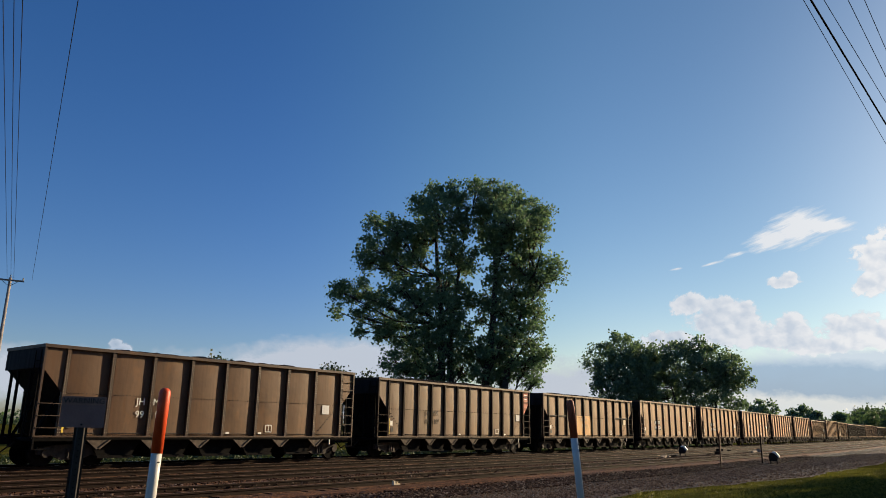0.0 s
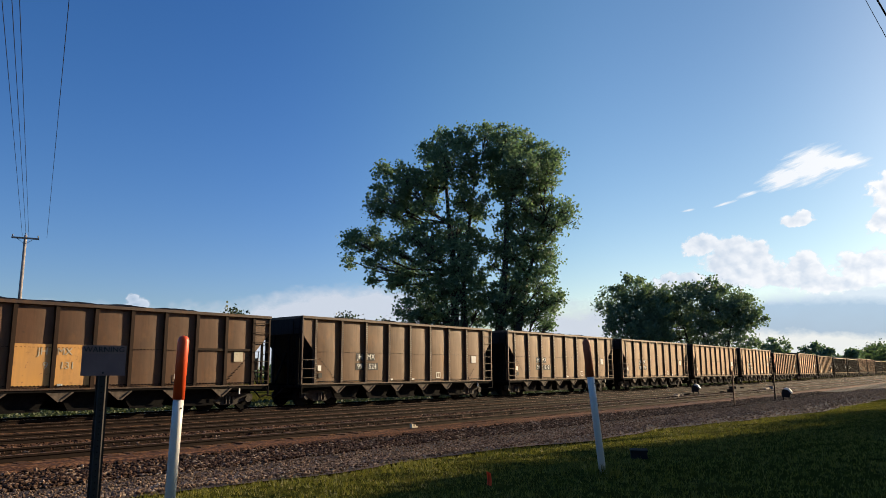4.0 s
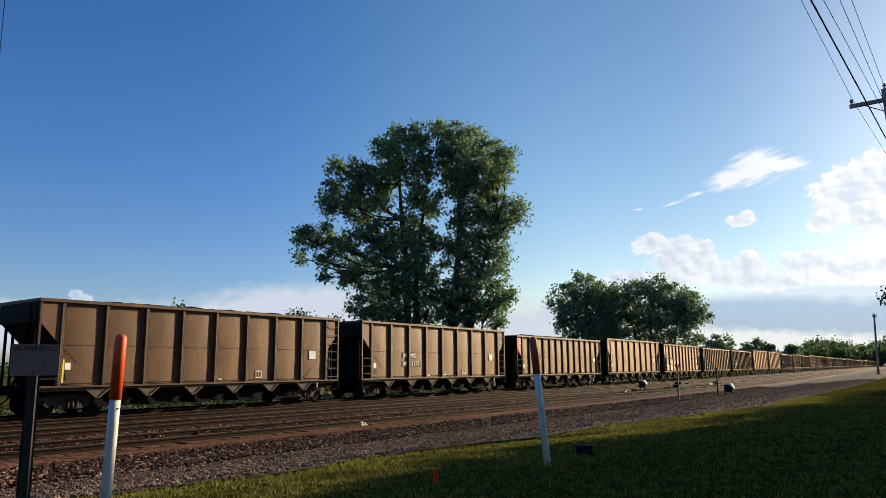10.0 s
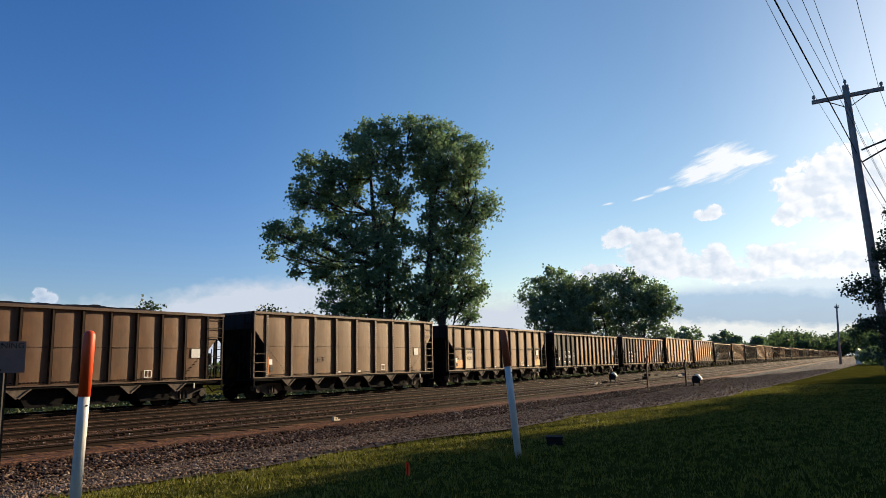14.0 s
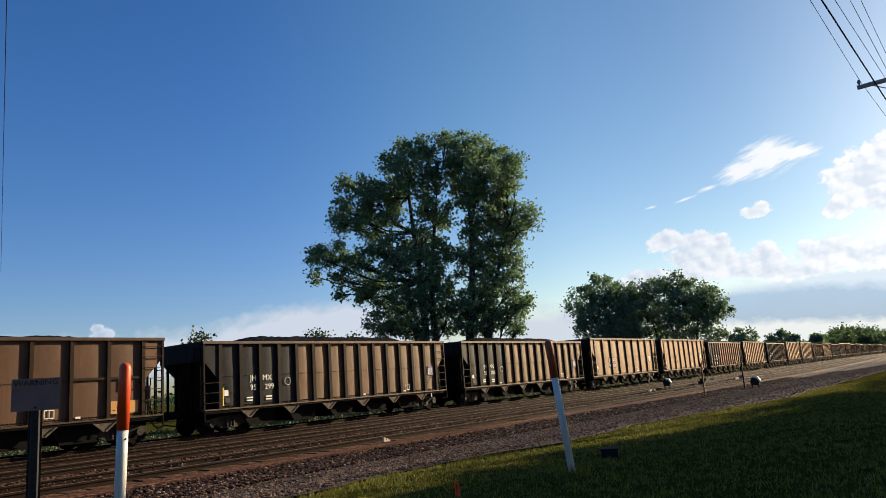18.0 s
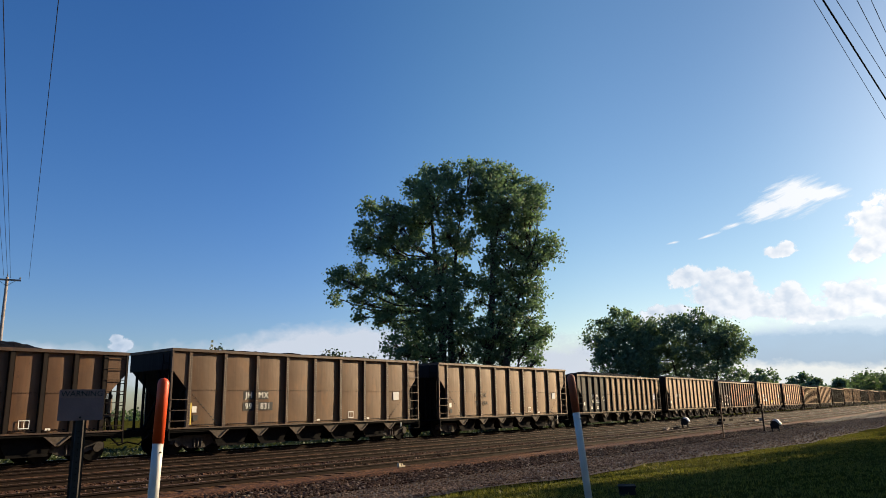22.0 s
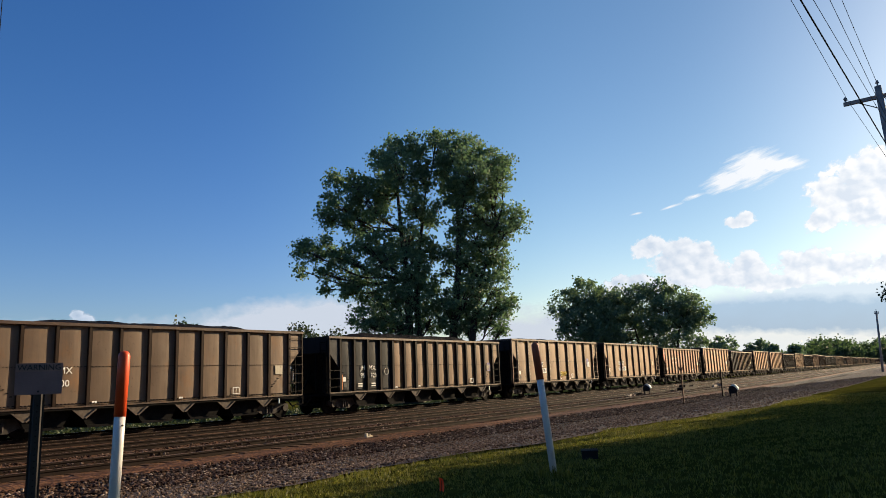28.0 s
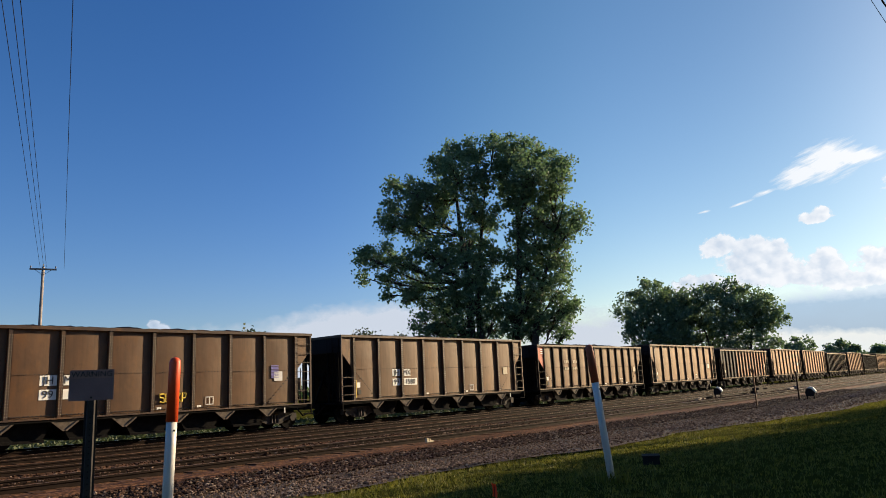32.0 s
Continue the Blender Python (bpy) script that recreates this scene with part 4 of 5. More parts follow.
_xs, _top, _face, _rw = ribs_of("m")
for _p in (3, 4):
    part("painted_block", patch(_xs[_p] + _rw / 2 + 0.02, _xs[_p + 1] - _rw / 2 - 0.02, SILL + 0.14, _top - 0.48 * (_top - SILL), _face - 0.044), OCHRE, _c, "ochre repainted block")
lettering(_c, "m", (("JH", "MX"), ("9", "131")), 4, PALE, None, 0.34, (0.60, 0.76))
_k = seen_car(10)
part("painted_block", patch(_xs[1] + _rw / 2 + 0.02, _xs[2] - _rw / 2 - 0.02, SILL + 0.14, _top - 0.54 * (_top - SILL), _face - 0.044), PALE, _k, "pale repainted block")
for _t, _d, _s in (("JHMX", 0.62, 0.31), ("97503", 0.76, 0.31)):
    share("mark", word(_t, _s, STENCIL_DARK), _k, Matrix.Translation(((_xs[1] + _xs[2]) / 2, _face - 0.046, _top - _d * (_top - SILL))))
for _p, _n in ((0, 0.5), (9, 0.45)):
    part("painted_block", patch(_xs[_p] + _rw / 2 + 0.05, _xs[_p + 1] - _rw / 2 - 0.1, SILL + 0.2, SILL + 0.2 + _n, _face - 0.044), OCHRE, _k, "ochre repainted block")
for _i in (8, 20):
    _xs, _top, _face, _rw = ribs_of("r")
    for _p in (2, 3):
        for _d in (0.42, 0.57):
            for _n in range(3):
                _x = _xs[_p] + 0.3 + _n * 0.19
                part("faded_mark", patch(_x, _x + 0.13, _top - _d * (_top - SILL), _top - (_d - 0.065) * (_top - SILL), _face - 0.04), GREY if _i == 8 else PALE, seen_car(_i), "faded painted letter")
_g = Shell()
_q, _t = BUILDS["g"][0] / 2, BUILDS["g"][1]
_g.prism([(_q - 0.06, _t - 0.12), (_q - END + 0.08, _t - 0.12), (_q - END + 0.08, _t - 0.82 - END), (_q - 0.06, _t - 0.86)], "y", -HALF + 0.054, -HALF + 0.0598)
part("corner_panel", _g, RED, seen_car(1), "red corner panel")
for _i, _kind, _sgn in ((1, "g", 1), (8, "r", -1), (20, "r", -1)):
    _xs, _top, _face, _rw = ribs_of(_kind)
    _x = _sgn * (BUILDS[_kind][0] / 2 - 0.42) - 0.16 + (0.0 if _sgn > 0 else 0.12)
    for _n in range(3):
        part("stencil_bar", patch(_x, _x + 0.3, _top - 0.33 - _n * 0.13, _top - 0.28 - _n * 0.13, -HALF + 0.046), STENCIL, seen_car(_i), "row of small stencil letters")
# yellow scrawl on one car
_xs, _top, _face, _rw = ribs_of("9")
_g = Shell()
_x = _xs[4] + 0.3
for _k2, _pts in enumerate((((0.16, 0.32), (0.0, 0.3), (0.0, 0.18), (0.15, 0.15), (0.15, 0.0), (0.0, 0.02)), ((0.22, 0.32), (0.22, 0.02), (0.36, 0.0)), ((0.42, 0.32), (0.43, 0.12), (0.56, 0.12), (0.57, 0.32), (0.56, 0.0)), ((0.62, 0.32), (0.80, 0.0)), ((0.80, 0.32), (0.62, 0.02)), ((0.86, 0.0), (0.88, 0.33), (1.02, 0.30), (1.0, 0.14), (0.88, 0.14)))):
    _g.tube([(_x + a, _face - 0.052, SILL + 0.38 + b) for a, b in _pts], [0.036] * len(_pts), 5)
part("scrawl", _g, YELLOW, seen_car(18), "bright yellow sprayed scrawl")
for _i, _kind in ((11, "5"), (12, "5"), (15, "5"), (17, "5"), (18, "9")):
    _xs, _top, _face, _rw = ribs_of(_kind)
    _x = _xs[-2] + _rw / 2 + 0.3
    _g = Shell()
    for _k2 in range(9):
        _g.box(_x, _x + 0.36, _face - 0.052, _face - 0.039, _top - 1.9 + _k2 * 0.06, _top - 1.86 + _k2 * 0.06)
    part("lined_placard", _g, BLUE_PAINT, seen_car(_i), "violet lined placard")
for _i in range(0, 24):
    placards(seen_car(_i), CARS[_i + 1][3], 200 + _i)

# ---- trees ----


def leaf_cloud(sh, pts, size, rnd, droop=0.0, spread=1.0):
    """Small folded leaves at points."""
    for p in pts:
        a, b = rnd.uniform(0, 2 * math.pi), rnd.uniform(-1.1, 1.1) - droop
        s = size * rnd.uniform(0.6, 1.3)
        u = Vector((math.cos(a) * math.cos(b), math.sin(a) * math.cos(b), math.sin(b)))
        w = u.cross(Vector((rnd.uniform(-1, 1), rnd.uniform(-1, 1), rnd.uniform(-0.4, 1)))).normalized()
        n = len(sh.v)
        sh.v += [tuple(p), tuple(p + u * s * 0.45 + w * s * 0.42), tuple(p + u * s), tuple(p + u * s * 0.45 - w * s * 0.42)]
        sh.f += [(n, n + 1, n + 2), (n, n + 2, n + 3)]


def in_lobe(c, r, rnd):
    while True:
        v = Vector((rnd.uniform(-1, 1), rnd.uniform(-1, 1), rnd.uniform(-1, 1)))
        if 0.4 < v.length < 1:
            return Vector((c[0] + v.x * r[0], c[1] + v.y * r[1], c[2] + v.z * r[2]))


def build_tree(name, base, lobes, stems, leaf, leaf_size, clumps, per_clump, clump_r, trunk_r, seed, label, depth=0.9, face=0.0, spray=1.0, droop=0.0, category="tree", min_gap=0.0):
    """A tree at base. lobes: (across, up, radius) of the crown's masses, across seen square on from the direction face (degrees);
    stems: (across at the foot, across, up at the head)."""
    rnd = random.Random(seed)
    tree = tagged(new(name), label, category)
    tree.location = base
    c, s = math.cos(radians(face)), math.sin(radians(face))

    def turn(a, d, z):
        return Vector((a * s + d * c, -a * c + d * s, z))
    wood, crown, boughs = Shell(), Shell(), []
    heads = []
    for foot, a, up in stems:
        pts = [turn(foot + (a - foot) * t + 0.25 * math.sin(7 * t + a), 0.3 * math.sin(5 * t + foot * 3), up * t) for t in (0, 0.15, 0.3, 0.5, 0.7, 0.85, 1.0)]
        rs = [trunk_r * (1.25 if i == 0 else 1) * (1 - 0.9 * i / 6) + 0.02 for i in range(7)]
        wood.tube(pts, rs, 9)
        heads.append(pts)
    total = sum(l[2] ** 2 for l in lobes)
    for a, up, r in lobes:
        centre = (a, rnd.uniform(-0.35, 0.35) * r * depth * 2, up)
        # a limb from the nearest stem into the lobe
        stem = min(heads, key=lambda h: min((q - turn(a, 0, up * 0.75)).length for q in h))
        root = min(stem[1:], key=lambda q: (q - turn(a, centre[1], up - r * 1.3)).length)
        tip = turn(*centre)
        mid = (root + tip) / 2 + Vector((0, 0, -0.12 * (tip - root).length)) + Vector((rnd.uniform(-.4, .4), rnd.uniform(-.4, .4), 0))
        limbs = Shell()
        boughs.append(limbs)
        limbs.tube([root, mid, tip], [trunk_r * 0.26, trunk_r * 0.15, 0.03], 6)
        for k in range(max(2, round(clumps * r * r / total))):
            q = in_lobe(centre, (r, r * depth * 1.25, r * 0.95), rnd)
            p = turn(q.x, q.y, q.z)
            if rnd.random() < 0.55:
                limbs.tube([mid + (tip - mid) * rnd.random(), (p + tip) / 2 + Vector((0, 0, -0.15)), p], [trunk_r * 0.10, trunk_r * 0.06, 0.012], 4, False)
            cr = clump_r * rnd.uniform(0.55, 1.25)
            sq = rnd.uniform(0.55, 0.9)
            pts = []
            for _ in range(int(per_clump * rnd.uniform(0.6, 1.3))):
                v = Vector((rnd.gauss(0, 0.5), rnd.gauss(0, 0.5), rnd.gauss(0, 0.5) * sq))
                if v.length > 1.15:
                    v *= 1.15 / v.length
                pts.append(p + v * cr * spray)
            leaf_cloud(crown, pts, leaf_size, rnd, droop)
    part("trunk", wood, BARK, tree, smooth=True)
    for limbs in boughs:
        part("limb", limbs, BARK, tree)
    part("crown", crown, leaf, tree, "crown of small leaves with sky showing through gaps")
    return tree


def bearing(az, d, z=0.0):
    return Vector((d * math.cos(radians(az)), d * math.sin(radians(az)), z))


# the masses of foliage, limb by limb: across, up, radius
COTTON_CROWN_A = ((-1.7, 21.2, 1.35), (0.1, 21.4, 1.3), (-3.0, 20.6, 0.95), (-1.2, 19.0, 1.9), (-2.6, 18.5, 1.2), (0.7, 18.4, 1.2), (-0.3, 16.3, 1.35), (1.3, 15.6, 1.3), (0.9, 19.8, 0.7))
COTTON_CROWN_B = ((1.9, 22.1, 0.95), (3.0, 20.9, 1.6), (4.5, 21.2, 1.6), (6.3, 20.2, 1.4), (7.4, 19.7, 0.9), (4.6, 18.5, 2.1), (6.8, 18.4, 1.25), (3.1, 18.0, 1.6), (6.2, 16.7, 1.2), (2.2, 19.4, 0.9))
COTTON_BOUGH_LEFT = ((-6.9, 18.9, 0.85), (-4.9, 18.2, 1.35), (-6.3, 16.5, 1.75), (-4.0, 17.0, 1.7), (-7.4, 15.7, 1.0), (-4.9, 15.3, 1.35), (-3.0, 15.6, 1.0), (-2.6, 17.2, 1.0))
COTTON_ARM_LEFT = ((-9.0, 12.6, 1.1), (-7.6, 13.1, 1.15), (-9.6, 11.3, 0.6), (-6.0, 12.2, 1.3), (-4.3, 13.1, 1.0), (-7.4, 10.8, 0.9), (-5.3, 10.5, 1.4), (-3.0, 11.7, 1.6), (-3.1, 13.2, 1.2), (-7.7, 9.7, 0.6), (-5.8, 9.3, 0.8), (-3.9, 9.3, 1.2))
COTTON_HEART = ((-0.7, 13.6, 1.8), (-0.7, 11.2, 1.8), (0.6, 12.6, 1.0), (-0.3, 8.8, 1.8), (0.6, 9.8, 1.1), (0.9, 6.9, 1.4), (-3.0, 7.4, 1.4), (-4.9, 7.3, 0.95), (-3.9, 6.4, 1.0), (-1.6, 6.6, 1.6), (-2.1, 8.8, 1.4), (2.6, 6.6, 1.3), (1.8, 8.4, 1.0), (1.7, 12.1, 0.75), (2.4, 12.6, 0.6), (2.2, 10.9, 0.5))
COTTON_RIGHT = ((4.5, 16.0, 1.6), (6.3, 15.3, 1.4), (8.1, 15.4, 1.1), (8.6, 14.4, 0.7), (7.2, 13.8, 1.1), (4.9, 13.6, 1.9), (6.3, 12.2, 1.4), (3.9, 11.7, 1.6), (7.0, 11.2, 0.95), (4.4, 9.8, 1.6), (6.3, 9.3, 1.2), (3.5, 8.4, 1.6), (6.8, 7.9, 1.1), (7.6, 7.9, 0.6), (5.8, 6.9, 1.4), (4.0, 6.7, 1.6), (6.5, 5.8, 0.7), (3.2, 14.2, 0.9))
COTTON = COTTON_CROWN_A + COTTON_CROWN_B + COTTON_BOUGH_LEFT + COTTON_ARM_LEFT + COTTON_HEART + COTTON_RIGHT
build_tree("cottonwood_tree", bearing(39.0, 58, -0.6), COTTON, [(-0.9, -1.3, 20.5), (2.6, 3.6, 20.5), (-0.5, 0.6, 17.5), (2.8, 6.4, 14.0)], LEAF, 0.225, 2750, 30, 0.58, 0.42, 11,
           "tall broad cottonwood with dark green leaves behind the train", face=39.0, depth=1.1)
FAR_A = ((-1.2, 9.5, 2.6), (1.6, 11.0, 3.2), (-2.6, 12.6, 2.8), (0.2, 14.6, 2.6), (2.8, 13.4, 2.2), (-3.4, 8.2, 1.8), (2.4, 8.0, 2.0), (0.0, 6.6, 2.4))
build_tree("maple_tree", bearing(25.9, 128, -0.6), [(a * 1.12, u * 1.10, r * 1.08) for a, u, r in FAR_A + ((-1.8, 5.0, 2.0), (1.8, 4.8, 2.0), (4.0, 10.5, 2.3), (3.9, 7.4, 2.0))], [(0, 0.4, 13)], LEAF_HAZED, 0.45, 330, 44, 1.1, 0.4, 21,
           "full green broadleaf tree standing far behind the train", face=26.2)
FAR_B = ((-6.2, 11.2, 2.8), (-3.0, 13.0, 2.8), (0.5, 13.8, 2.6), (3.5, 12.6, 2.8), (6.3, 11.0, 2.6), (8.0, 9.4, 1.8), (-5.0, 8.0, 2.4), (-1.5, 9.5, 3.0), (2.2, 8.6, 2.6), (5.4, 7.8, 2.2), (-2.6, 6.2, 2.0), (3.4, 5.8, 1.8), (-8.0, 9.4, 2.3), (-7.2, 6.4, 2.0), (-4.6, 4.6, 1.7), (0.4, 5.0, 1.8), (6.4, 5.6, 1.6), (-9.0, 11.4, 2.2), (-9.2, 7.6, 2.0), (-7.2, 13.0, 2.1), (1.8, 11.2, 2.6), (4.6, 10.0, 2.4), (-4.5, 10.5, 2.4), (0.2, 7.4, 2.0))
build_tree("maple_tree", bearing(20.6, 132, -0.6), [(a, u * 1.16, r) for a, u, r in FAR_B], [(-1.5, -4.2, 11), (0.0, -0.5, 12.5), (1.4, 4.6, 11)], LEAF_HAZED, 0.42, 620, 44, 1.1, 0.4, 22,
           "wide green spreading tree far behind the train", face=20.6)
SMALL = ((-0.9, 4.6, 1.2), (0.9, 4.9, 1.3), (0.0, 5.8, 1.0), (0.0, 3.4, 1.3))
for _az, _d, _k, _s in ((57.3, 78, 1.30, 31), (48.5, 88, 1.40, 32), (45.5, 92, 1.32, 33), (16.1, 250, 1.75, 34), (13.6, 265, 1.55, 35), (12.8, 240, 1.2, 36), (11.2, 270, 1.25, 37)):
    build_tree("small_tree", bearing(_az, _d, -0.6), [(a * _k * (1.5 if _d > 200 else 1), u * _k, r * _k * (1.35 if _d > 200 else 1)) for a, u, r in SMALL], [(0, 0.2, 5.2 * _k)], LEAF_NEAR if _d < 200 else LEAF_HAZED, 0.34 if _d < 200 else 0.8, 60, 40, 0.75 * _k, 0.16, _s,
               "small green tree far off beyond the tracks", face=_az)


for _az, _d, _k, _s in ((4.1, 104, 0.62, 71), (3.2, 100, 0.55, 72), (2.2, 96, 0.5, 73)):
    build_tree("shrub", bearing(_az, _d, 0.1), [(a * _k * 1.4, u * _k * 0.55 - 0.4, r * _k * 1.2) for a, u, r in SMALL], [(0, 0.1, 1.2)], LEAF_HAZED, 0.22, 60, 60, 0.5, 0.05, _s, "bushy green shrub beside the equipment cabinet", face=_az, category="shrub")


def build_woods():
    """The far tree line, one mass of crowns."""
    rnd = random.Random(77)
    sh = Shell()
    for i in range(420):
        az = rnd.uniform(-14, 12.0)
        d = rnd.uniform(690, 880)
        h = d * math.tan(radians(1.5 + 0.22 * math.sin(az * 1.3 + 2.2) + rnd.uniform(-0.35, 0.15))) * (1 - 0.6 * smooth_step(9.6, 11.5, az))
        for k in range(3):
            c = bearing(az + rnd.uniform(-0.4, 0.4), d) + Vector((0, 0, 1.5 + h * rnd.uniform(0.25, 0.85)))
            r = h * rnd.uniform(0.2, 0.32)
            pts = [c + Vector((rnd.gauss(0, 0.5), rnd.gauss(0, 0.5), rnd.gauss(0, 0.45))) * r for _ in range(105)]
            leaf_cloud(sh, pts, 2.1, rnd)
    for i in range(420):
        az = rnd.uniform(12, 80)
        d = rnd.uniform(330, 460)
        c = bearing(az, d, rnd.uniform(0, 3.0))
        leaf_cloud(sh, [c + Vector((rnd.gauss(0, 3), rnd.gauss(0, 3), rnd.gauss(0, 1.2))) for _ in range(40)], 1.6, rnd)
    tagged(part("woodland", sh, LEAF_WOODS_HAZED), "distant line of green woods on the horizon", "trees", kind="stuff")


build_woods()
LOCUST = ((-3.2, 5.4, 1.7), (-1.4, 7.4, 2.2), (0.8, 8.6, 2.4), (-2.9, 8.8, 1.6), (-0.6, 10.4, 2.2), (2.4, 6.6, 2.2), (2.8, 9.6, 2.2), (-2.2, 3.6, 1.1), (0.6, 11.8, 1.6), (1.6, 4.6, 1.6))
YARD_FRONDS = ((-4.55, 3.0, 0.42), (-4.5, 2.15, 0.34), (-3.95, 3.9, 0.36), (-3.6, 4.95, 0.40), (-3.15, 5.4, 0.6), (-2.5, 5.8, 0.8), (-2.65, 6.75, 0.34), (-2.1, 6.95, 0.42), (-3.4, 4.2, 0.5), (-2.6, 4.6, 0.9), (-4.1, 1.5, 0.4))
YARD_MASS = ((-3.3, 3.2, 0.95), (-2.3, 3.4, 1.1), (-3.5, 2.2, 0.85), (-2.5, 2.2, 1.1), (-3.5, 1.4, 0.65), (-2.6, 1.3, 0.8), (-1.5, 4.2, 1.2), (-1.4, 2.4, 1.3), (-1.4, 6.0, 1.0), (-0.4, 5.0, 1.6), (-0.3, 3.0, 1.5), (0.5, 7.0, 1.5), (1.6, 5.0, 1.8), (1.6, 2.6, 1.5), (-0.8, 1.3, 0.9))
build_tree("locust_tree", Vector((23.0, -3.08, 0.2)), [(a * 1.04, (u - 1.3) * 1.04 + 1.3, r * 0.8) for a, u, r in YARD_FRONDS + YARD_MASS], [(-2.2, -1.8, 6.0), (0.2, 0.6, 7.2)], LEAF_NEAR, 0.075, 1100, 150, 0.36, 0.14, 41, "dark drooping yard tree beside the utility pole", face=0, droop=0.5, depth=0.6)
# the shade trees that stand beside the lawn, past the edge of sight
# the last two, behind the eye, are added only to block skylight
for _x, _y, _k, _s in ((30, -10.2, 1.0, 57), (34, -9.1, 1.0, 51), (38, -8.5, 1.0, 58), (43, -9.4, 1.1, 52), (49, -9.7, 1.1, 53), (56, -10.1, 1.1, 54), (64, -10.4, 1.1, 55), (75, -10.8, 1.1, 56), (44, -17, 1.1, 59), (33, -16, 1.1, 60), (55, -18, 1.1, 61), (86, -12.5, 1.1, 62), (0, -11, 1.0, 65), (-10, -6, 1.0, 66)):
    build_tree("shade_tree", Vector((_x, _y, 0.2)), [(a * _k * 1.25, u * _k, r * _k * 1.25) for a, u, r in LOCUST], [(0, 0.5, 10.5 * _k)], LEAF_NEAR, 0.34, 250, 56, 1.1, 0.3, _s, "large leafy tree, out of sight, that shades the lawn", face=0)

# ---- poles and wires ----


def utility_pole(name, foot, head, arm_half, arm_turn, arm_down, label, braces=True):
    pole = tagged(new(name), label, "utility pole")
    pole.location = foot
    h = Vector(head) - Vector(foot)
    sh = Shell()
    sh.tube([(0, 0, -0.3), tuple(h * 0.5), tuple(h)], [0.17, 0.145, 0.115], 12)
    part("shaft", sh, POLE_WOOD, pole, smooth=True)
    c, s = math.cos(radians(arm_turn)), math.sin(radians(arm_turn))
    at = h * (1 - arm_down / h.length)
    sh = Shell()
    sh.prism([(-0.055, -0.07), (0.055, -0.07), (0.055, 0.07), (-0.055, 0.07)], "x", -arm_half, arm_half)
    n = Matrix.Translation(at + Vector((0, 0, 0))) @ Matrix.Rotation(radians(arm_turn), 4, "Z") @ Matrix.Translation((0, -0.17, 0))
    sh.v = [tuple(n @ Vector(v)) for v in sh.v]
    part("crossarm", sh, POLE_WOOD, pole)
    for sgn in (-1, 1):
        if braces:
            sh = Shell()
            sh.tube([n @ Vector((sgn * arm_half * 0.6, 0, -0.06)), n @ Vector((0, 0.06, -0.5))], [0.018, 0.018], 5)
            part("brace", sh, GALV, pole)
        sh = Shell()
        q = n @ Vector((sgn * (arm_half - 0.08), 0, 0.07))
        sh.tube([q, q + Vector((0, 0, 0.06)), q + Vector((0, 0, 0.07)), q + Vector((0, 0, 0.12)), q + Vector((0, 0, 0.13)), q + Vector((0, 0, 0.2))], [0.03, 0.03, 0.06, 0.05, 0.07, 0.035], 10)
        part("insulator", sh, PORCELAIN, pole)
    sh = Shell()
    sh.tube([h, h + Vector((0, 0, 0.1)), h + Vector((0, 0, 0.11)), h + Vector((0, 0, 0.22))], [0.03, 0.03, 0.065, 0.035], 10)
    part("insulator", sh, PORCELAIN, pole)
    return pole


def wire(points, r, sag=0.0, label="thin dark overhead wire"):
    pts = []
    for (a, b) in zip(points, points[1:]):
        a, b = Vector(a), Vector(b)
        for i in range(24):
            t = i / 24
            pts.append(a.lerp(b, t) - Vector((0, 0, sag * 4 * t * (1 - t))))
    pts.append(Vector(points[-1]))
    sh = Shell()
    sh.tube(pts, [r] * len(pts), 6)
    return tagged(part("overhead_wire", sh, WIRE), label, "wire", "overhead wires")


utility_pole("utility_pole", (30.9, 1.62, 0.2), (29.7, 1.96, 11.5), 1.2, 90, 0.35, "leaning weathered wooden utility pole with a crossarm")
utility_pole("utility_pole", (118.0, 12.4, 0.0), (117.6, 12.1, 8.6), 0.3, 90, 0.3, "distant wooden utility pole beside the tracks")
utility_pole("utility_pole", (76, 0.5, 0.2), (76, 0.6, 11.2), 1.2, 90, 0.35, "wooden utility pole farther along the line")
_lp = bearing(71.55, 68)
utility_pole("utility_pole", (_lp.x, _lp.y, -0.6), (_lp.x, _lp.y, 12.9), 1.0, -19.8, 0.25, "wooden utility pole with a short crossarm across the tracks")
for _y, _z, _r in ((2.98, 11.25, 0.008), (1.98, 11.7, 0.008), (0.92, 11.25, 0.008)):
    wire([(-60, _y + 0.1, _z), (29.7, _y, _z), (76, _y - 1.3, _z - 0.3)], _r)
wire([(-60, 3.5, 9.0), (30.0, 1.85, 8.9), (76, 0.5, 8.6)], 0.017, label="thick twisted telephone cable between poles")
wire([(-60, 4.3, 9.7), (30.0, 1.72, 9.6), (76, 0.5, 9.3)], 0.007, label="thin pale service wire")
wire([(-60, 2.5, 9.7), (30.0, 1.68, 9.6), (76, 0.4, 9.3)], 0.007, label="thin pale service wire")
_dir = Vector((math.cos(radians(70.2)), math.sin(radians(70.2)), 0))
_nor = Vector((_dir.y, -_dir.x, 0))
for _o in (-1.83, -1.56, -1.35, 0.0):
    _q = _nor * _o
    _e = bearing(71.0, 68) + _nor * (_o + 0.92) * 0.98
    wire([_q - _dir * 45 + Vector((0, 0, 13.0)), Vector((_e.x, _e.y, 12.85))], 0.012)


